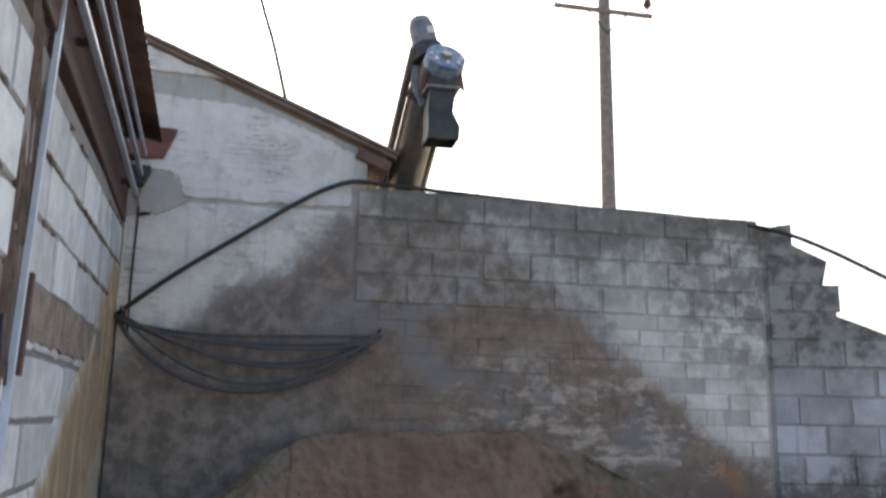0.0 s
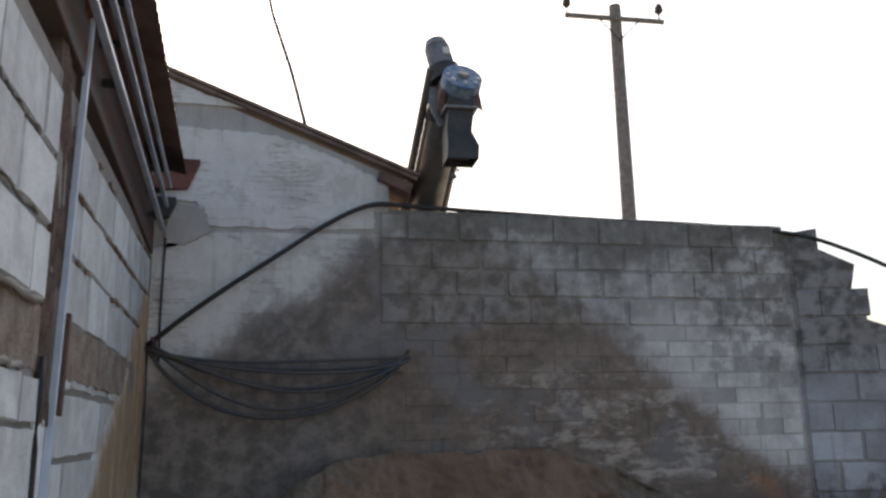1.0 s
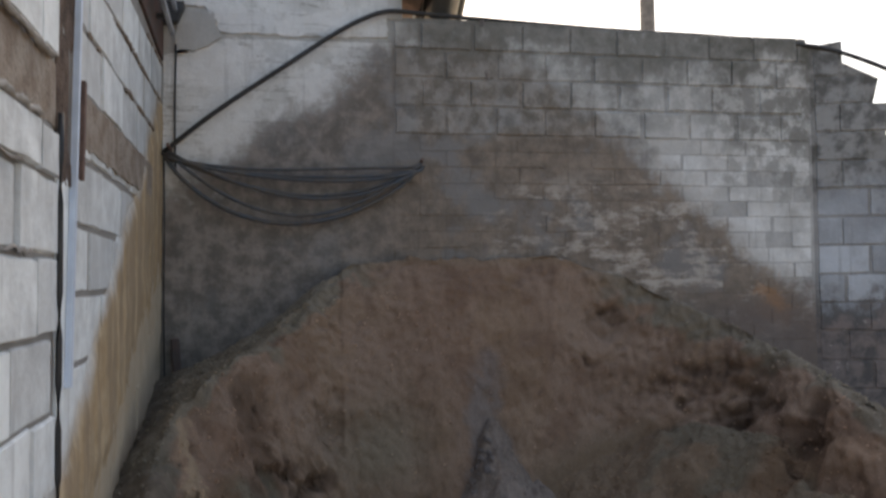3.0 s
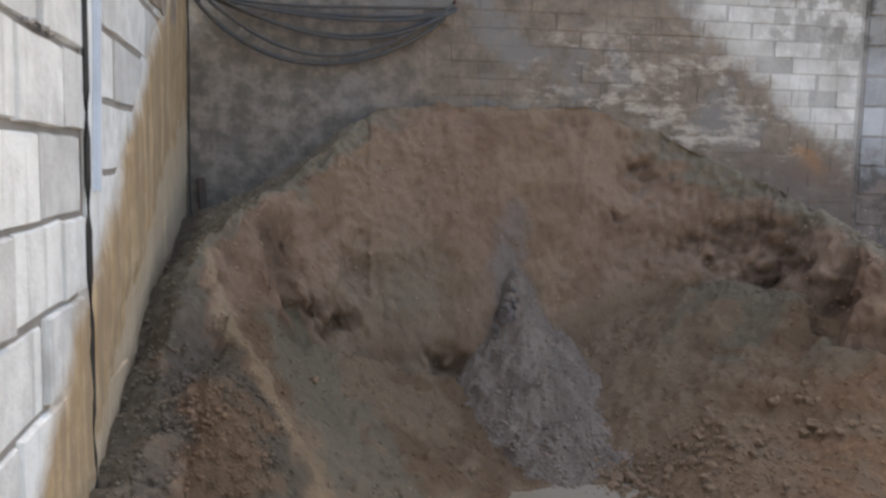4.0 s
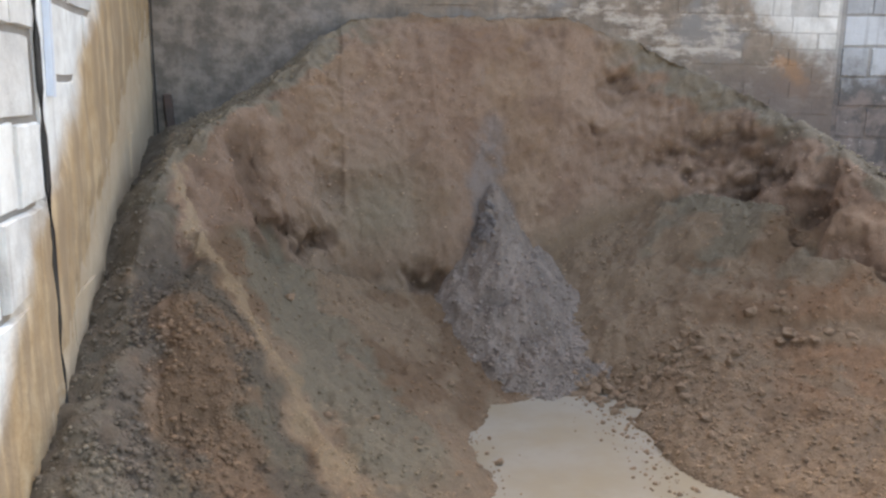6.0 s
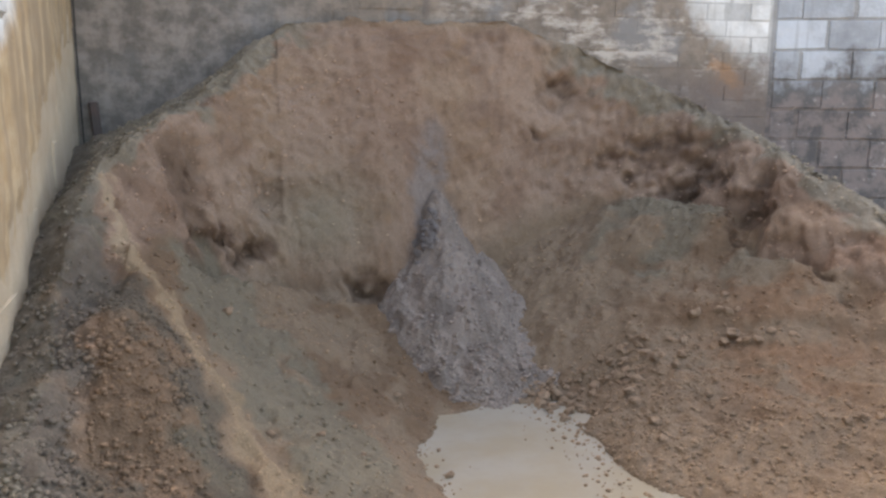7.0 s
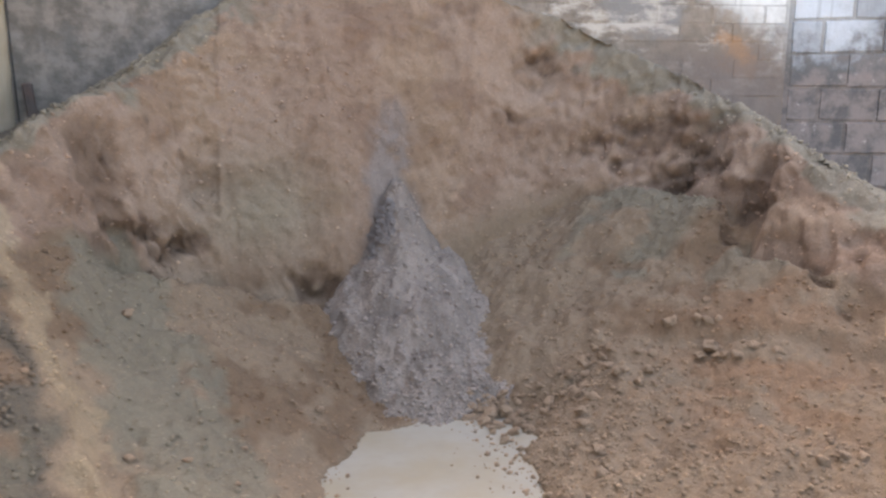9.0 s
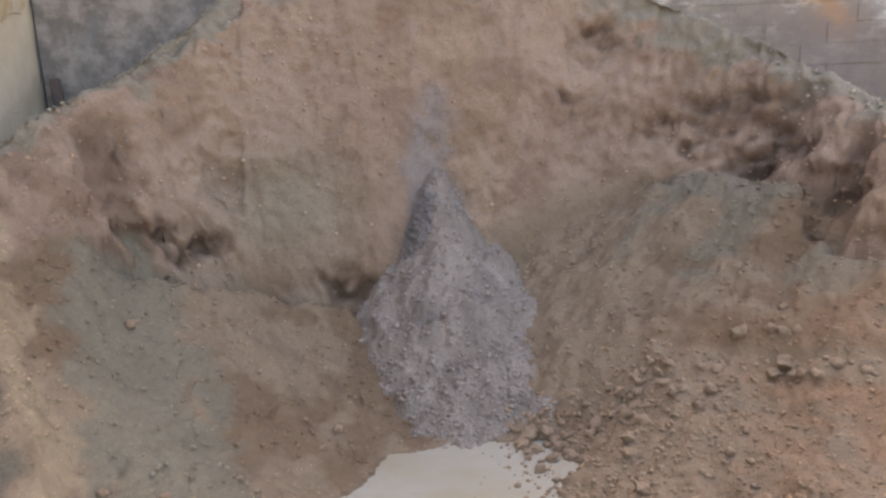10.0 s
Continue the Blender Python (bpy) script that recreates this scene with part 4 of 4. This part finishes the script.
    prism(bm, [(0.0, 0.0), (0.11, -0.09), (0.09, 0.02), (0.01, 0.04)], -0.004, 0.004, Matrix.Translation((1.03, 4.43, 3.66)))
    under(part("guard_plate", bm, M_RUST), conv)
    bm = bmesh.new()
    prism(bm, [(0.85, 3.66), (0.91, 3.52), (1.0, 3.55), (1.0, 3.78), (0.86, 3.76)], 4.56, 4.57, Matrix.Identity(4))
    under(part("head_plate", bm, M_GREYPAINT), conv)
    # motor: finned drum on the gearbox's shoulder
    a, b = Vector((0.945, 4.56, 3.84)), Vector((0.90, 4.60, 4.06))
    ax = (b - a).normalized()
    bm = bmesh.new()
    rod(bm, a, b - ax * 0.05, 0.070, 0.070, 24)
    motor = under(part("motor", bm, M_GREYPAINT, label="grey electric motor"), conv)
    bm = bmesh.new()
    rod(bm, a - ax * 0.05, a + ax * 0.035, 0.095, 0.095, 24)
    part("motor_flange", bm, M_DARKSTEEL, motor).matrix_parent_inverse = Matrix.Identity(4)
    bm = bmesh.new()
    rod(bm, b - ax * 0.048, b, 0.074, 0.060, 24)
    part("fan_cowl", bm, M_GREYPAINT, motor)
    q = ax.to_track_quat("Z", "Y")
    for i in range(16):
        w = q @ Vector((math.cos(math.tau * i / 16), math.sin(math.tau * i / 16), 0))
        bm = bmesh.new()
        rod(bm, a + ax * 0.05 + w * 0.070, b - ax * 0.06 + w * 0.070, 0.005, 0.005, 4)
        part("fin", bm, M_GREYPAINT, motor)
    bm = bmesh.new()
    box(bm, -0.022, 0.022, -0.004, 0.004, -0.02, 0.02, 0.0, Matrix.Translation((a + b) / 2 + Vector((0.03, -0.068, 0.02))))
    part("rating_plate", bm, M_WHITE, motor, "white rating plate")
    # prop under the tube
    bm = bmesh.new()
    p = top + d * 3.0
    rod(bm, p - Vector((0, 0, 0.1)), (p.x, p.y, 0.0), 0.04, 0.04, 12)
    under(part("prop", bm, M_RUST), conv)


# ---- hoses and wires ----
def make_lines():
    bm = bmesh.new()
    sweep(bm, spline([(-0.655, 4.85, 2.30), (-0.45, 4.84, 2.47), (-0.25, 4.84, 2.62), (0.05, 4.84, 2.83), (0.25, 4.84, 2.97), (0.43, 4.84, 3.075), (0.58, 4.85, 3.13), (0.75, 4.88, 3.135),
                      (1.2, 4.93, 3.128), (2.0, 4.94, 3.10), (2.6, 4.93, 3.085), (3.1, 4.90, 3.05), (3.35, 4.84, 3.0), (3.6, 4.74, 2.88), (3.9, 4.62, 2.70), (4.4, 4.45, 2.42), (5.2, 4.3, 2.2)]), 0.014)
    tagged(part("black_cable", bm, M_HOSE, smooth=True), "thick black cable laid up the gable and along the wall top", "cable")
    a, b = Vector((-0.64, 4.855, 2.28)), Vector((0.745, 4.855, 2.23))
    for sag, out, dx in ((0.345, 0.03, 0.0), (0.285, 0.045, 0.01), (0.20, 0.05, 0.02), (0.185, 0.03, -0.02), (0.125, 0.05, 0.01), (0.105, 0.03, 0.0), (0.055, 0.035, 0.03)):
        pts = []
        for k in range(25):
            t = k / 24
            w = 4 * t * (1 - t)
            pts.append(a.lerp(b, t) + Vector((dx, -out - 0.01 * w, -sag * w ** (0.8 if sag > 0.3 else 1.0) - 0.02 * math.sin(5 * t + sag * 20))))
        bm = bmesh.new()
        sweep(bm, pts, 0.009 if sag < 0.3 else 0.012)
        tagged(part("hose_strand", bm, M_BLUEHOSE, smooth=True), "dusty blue hose hung in a loop along the wall", "hose", "hung hose loops")
    for p in ((-0.62, 2.31), (0.755, 2.25)):
        bm = bmesh.new()
        rod(bm, (p[0], WY + 0.02, p[1]), (p[0], WY - 0.12, p[1] + 0.02), 0.009, 0.009, 8)
        tagged(part("wall_hook", bm, M_RUST), "rusty steel pin that holds the hoses", "hook", "hose hooks")
    bm = bmesh.new()
    sweep(bm, spline([(-0.595, WY - 0.02, 2.90), (-0.60, WY - 0.02, 2.5), (-0.595, WY - 0.02, 2.20)]), 0.006, 6)
    tagged(part("thin_cable", bm, M_HOSE, smooth=True), "thin cable hanging down the plastered wall", "cable")
    bm = bmesh.new()
    sweep(bm, spline([(-0.655, WY - 0.03, 2.30), (-0.650, WY - 0.032, 1.9), (-0.652, WY - 0.03, 1.5), (-0.645, WY - 0.03, 0.95)]), 0.0045, 6)
    tagged(part("corner_cable", bm, M_HOSE, smooth=True), "dark cable running down the corner of the walls", "cable")
    bm = bmesh.new()
    box(bm, -0.022, 0.022, -0.018, 0.018, -0.2, 0.09, 0.006, pose(-0.585, WY - 0.045, 1.20, 3, -4, 12))
    tagged(part("stake", bm, M_BROWN), "short dark timber stake stuck in the heap by the corner", "stake")
    bm = bmesh.new()
    sweep(bm, spline([(0.17, WY + 0.03, 3.59), (0.07, 5.2, 4.08), (-0.02, 5.4, 4.44), (-0.10, 5.6, 4.80), (-0.26, 6.2, 5.9), (-0.5, 7.2, 7.9)]), 0.013, 6)
    tagged(part("overhead_wire", bm, M_HOSE, smooth=True), "thin overhead wire rising from the gable roof", "wire")


def make_pole():
    pole = empty("utility_pole", (6.70, 15.4, 0), "weathered wooden utility pole with one crossarm", "utility pole")
    bm = bmesh.new()
    rod(bm, (6.72, 15.4, -0.5), (6.68, 15.4, 10.62), 0.175, 0.125, 20)
    under(part("shaft", bm, M_POLE, smooth=False), pole)
    bm = bmesh.new()
    box(bm, 5.52, 7.72, 15.24, 15.32, 10.22, 10.31, 0.006, )
    arm = under(part("crossarm", bm, M_POLE), pole)
    for x, z in ((5.56, 10.31), (7.62, 10.31)):
        bm = bmesh.new()
        rod(bm, (x, 15.28, z), (x, 15.28, z + 0.22), 0.016, 0.016, 8)
        under(part("pin", bm, M_DARKSTEEL), pole)
        bm = bmesh.new()
        for r0, r1, a, b in ((0.05, 0.095, 0.14, 0.20), (0.095, 0.075, 0.20, 0.28), (0.085, 0.05, 0.28, 0.36)):
            rod(bm, (x, 15.28, z + a), (x, 15.28, z + b), r0, r1, 14)
        under(part("insulator", bm, M_PORCELAIN), pole)
    for s in (-1, 1):
        bm = bmesh.new()
        rod(bm, (6.69 + s * 0.45, 15.25, 10.23), (6.69, 15.25, 9.75), 0.014, 0.014, 8)
        under(part("brace", bm, M_DARKSTEEL), pole)


# ---- clods and crumbs ----
def lump_mesh(name, material, seed, rough=0.35):
    rng = random.Random(seed)
    bm = bmesh.new()
    bmesh.ops.create_icosphere(bm, subdivisions=2, radius=0.5)
    off = Vector((seed * 3.1, seed * 1.7, 0))
    for v in bm.verts:
        v.co *= 1 + 1.5 * rough * noise.noise(v.co * 2.6 + off) + 1.3 * rough * noise.noise(v.co * 6.5 + off)
        v.co.z *= 0.75
    me = bpy.data.meshes.new(name)
    bm.to_mesh(me)
    bm.free()
    me.materials.append(material)
    return me


def surface_z(x, y):
    xs, ys = np.array([x]), np.array([y])
    return float(max(heap_height(xs, ys)[0][0], 0.0))


def cone_z(x, y):
    return max(float(cone_height(np.array([x]), np.array([y]))[0]), surface_z(x, y))


def make_clods():
    rng = random.Random(21)
    kinds = [lump_mesh("clod", M_LUMP, s) for s in range(1, 7)]
    for i in range(210):
        t = rng.random()
        if i < 172:      # fallen along the foot of the right bank
            x, y = 1.32 + 0.95 * t ** 1.35 + rng.gauss(0, 0.05), 3.73 - 0.20 * t + rng.gauss(0, 0.085)
        elif i < 196:
            x, y = rng.uniform(1.5, 2.6), rng.uniform(2.7, 3.4)
        else:
            x, y = rng.uniform(-0.2, 0.85), rng.uniform(2.8, 3.7)
        size = 0.016 + 0.040 * rng.random() ** 2.2 + (0.02 if i % 19 == 0 else 0)
        z = surface_z(x, y)
        ob = new("clod", rng.choice(kinds))
        ob.matrix_world = pose(x, y, z + size * 0.2, rng.uniform(0, 40), rng.uniform(0, 40), rng.uniform(0, 360)) @ Matrix.Diagonal((size, size * rng.uniform(0.7, 1), size * rng.uniform(0.7, 1), 1))
        tagged(ob, "dry brown clod of earth lying on the heap", "clod", "clods on the heap")


def crumbs(name, label, material, count, place, sizes, seed):
    """Uncountable crumbs as one mesh of small rough lumps."""
    rng = np.random.RandomState(seed)
    phi = (1 + 5 ** 0.5) / 2
    ico = np.array([(-1, phi, 0), (1, phi, 0), (-1, -phi, 0), (1, -phi, 0), (0, -1, phi), (0, 1, phi), (0, -1, -phi), (0, 1, -phi), (phi, 0, -1), (phi, 0, 1), (-phi, 0, -1), (-phi, 0, 1)]) / 1.9
    tri = np.array([(0, 11, 5), (0, 5, 1), (0, 1, 7), (0, 7, 10), (0, 10, 11), (1, 5, 9), (5, 11, 4), (11, 10, 2), (10, 7, 6), (7, 1, 8), (3, 9, 4), (3, 4, 2), (3, 2, 6), (3, 6, 8), (3, 8, 9), (4, 9, 5), (2, 4, 11), (6, 2, 10), (8, 6, 7), (9, 8, 1)])
    x, y, z, col = place(rng, count)
    n = len(x)
    s = sizes[0] + (sizes[1] - sizes[0]) * rng.rand(n) ** 4
    v = ico[None] * (1 + 0.5 * (rng.rand(n, 12, 3) - 0.5)) * s[:, None, None] * np.array([1, 1, 0.75])
    v += np.stack([x, y, z + s * 0.15], 1)[:, None, :]
    f = (tri[None] + 12 * np.arange(n)[:, None, None]).reshape(-1, 3)
    me = bpy.data.meshes.new(name)
    me.vertices.add(n * 12)
    me.vertices.foreach_set("co", v.ravel())
    me.loops.add(f.size)
    me.loops.foreach_set("vertex_index", f.ravel())
    me.polygons.add(len(f))
    me.polygons.foreach_set("loop_start", np.arange(0, f.size, 3))
    me.update(calc_edges=True)
    a = me.color_attributes.new("soil", "FLOAT_COLOR", "POINT")
    c = np.repeat(np.clip(col * (1.15 + 0.55 * rng.rand(n, 1)), 0.02, 0.8), 12, 0)
    a.data.foreach_set("color", np.concatenate([c, np.ones((len(c), 1))], 1).ravel())
    me.materials.append(material)
    tagged(new(name, me), label, "crumbs", kind="stuff")


def make_crumbs():
    def on_heap(rng, n):
        x, y = rng.uniform(-0.6, 3.4, n), rng.uniform(1.9, 4.7, n)
        z, loose, s, th, r = heap_height(x, y)
        weight = np.where(s > 0.05, 0.30, 0.42) + 0.45 * (x < 0.0) * (y < 3.2) + 0.25 * ((x > 1.35) & (y < 3.8) & (x < 2.2))
        ok = (z > 0.0) & (x > wall_x(y) + 0.02) & (rng.rand(n) < weight)
        ok &= ~((s < 0.05) & (x > 0.0) & (x < 0.75) & (y > 2.8) & (rng.rand(n) < 0.35)) & ~((s < 0.05) & (x > 1.9) & (y > 3.6) & (rng.rand(n) < 0.5))
        col = soil_colour(x, y, z, loose, s, th)
        return x[ok], y[ok], z[ok], col[ok]
    crumbs("soil_crumbs", "fine crumbs of brown soil over the heap", M_SOIL, 60000, on_heap, (0.0025, 0.0105), 5)

    def coarse(rng, n):
        left = rng.rand(n) < 0.42
        x = np.where(left, rng.uniform(-0.42, -0.06, n), rng.uniform(1.38, 2.6, n))
        y = np.where(left, rng.uniform(2.1, 3.05, n), rng.uniform(2.6, 3.85, n))
        z, loose, s, th, r = heap_height(x, y)
        ok = (z > 0.0) & (x > wall_x(y) + 0.02) & (left | (rng.rand(n) < smooth(2.3 - x, 0, 0.9)))
        return x[ok], y[ok], z[ok], soil_colour(x, y, z, loose, s, th)[ok] * 0.9
    crumbs("coarse_crumbs", "coarse crumbs of dry soil at the foot of the mound", M_SOIL, 3600, coarse, (0.004, 0.0135), 15)

    def on_cone(rng, n):
        x, y = rng.uniform(0.55, 1.65, n), rng.uniform(3.5, 4.8, n)
        z, zh = cone_height(x, y), heap_height(x, y)[0]
        low = smooth(0.35 - z, 0, 0.3)
        ok = (z > np.maximum(zh, 0) - 0.01) & (rng.rand(n) < 0.35 + 0.65 * low)
        return x[ok], y[ok], np.maximum(z, 0)[ok], np.repeat(np.array([[0.190, 0.156, 0.138]]), ok.sum(), 0)
    crumbs("gravel_crumbs", "mauve-grey crushed stone grains on the cone", M_GRAVEL, 11000, on_cone, (0.004, 0.0125), 6)

    def on_floor(rng, n):
        t = rng.rand(n)
        side = rng.rand(n) < 0.65
        x = np.where(side, 1.42 - np.abs(rng.normal(0, 0.10, n)), 0.70 + np.abs(rng.normal(0, 0.05, n)))
        y = 2.3 + 1.4 * t
        z, loose, s, th, r = heap_height(x, y)
        ok = z < 0.002
        return x[ok], y[ok], np.zeros(ok.sum()), np.repeat(np.array([[0.20, 0.14, 0.095]]), ok.sum(), 0)
    crumbs("floor_crumbs", "crumbs of soil scattered on the wet floor", M_SOIL, 420, on_floor, (0.003, 0.012), 9)


# ---- stone that drops from the chute ----
def make_falling():
    rng = random.Random(33)
    kinds = [lump_mesh("stone", M_LUMPG, s, 0.5) for s in range(11, 15)]
    made = []
    for i in range(140):
        ob = new("falling_stone", rng.choice(kinds))
        size = 0.020 + 0.024 * rng.random() ** 2
        ob.scale = (size, size * 0.8, size * 0.8)
        tagged(ob, "small grey stone dropping from the conveyor chute", "stone", "stones falling from the chute")
        made.append((ob, 0.45 + 0.066 * i + 0.05 * rng.random(), rng.uniform(0.96, 1.07), rng.uniform(4.42, 4.53), rng.random() * 80))
    return made


FALLING = []


def motions():
    for ob, t0, x, y, turn in FALLING:
        z0 = 3.33
        zc = cone_z(x, y) + 0.006
        rows = [(0.0, pose(x, y, z0, turn, 0, 0)), (t0, pose(x, y, z0, turn, 0, 0))]
        fall = math.sqrt(2 * (z0 - zc) / 9.81)
        k = 1
        while k * 0.0667 < fall and t0 + k * 0.0667 < 9.95:
            s = k * 0.0667
            rows.append((t0 + s, pose(x, y, z0 - 4.905 * s * s, turn + 60 * s, 30 * s, 0)))
            k += 1
        if t0 + fall < 9.9:
            rows += [(t0 + fall, pose(x, y, zc, turn + 60 * fall, 30 * fall, 0)), (10.0, pose(x, y, zc, turn + 60 * fall, 30 * fall, 0))]
        walk(ob, rows)


make_ground()
WALLS = make_walls()
make_heap()
make_cone()
make_left_column()
make_eaves()
make_gable_roof()
make_conveyor()
make_lines()
make_pole()
make_clods()
make_crumbs()
make_mortar_bulges()
make_tide_crust()
make_plaster_coats()
FALLING += make_falling()
lay_all_blocks(*WALLS)
motions()
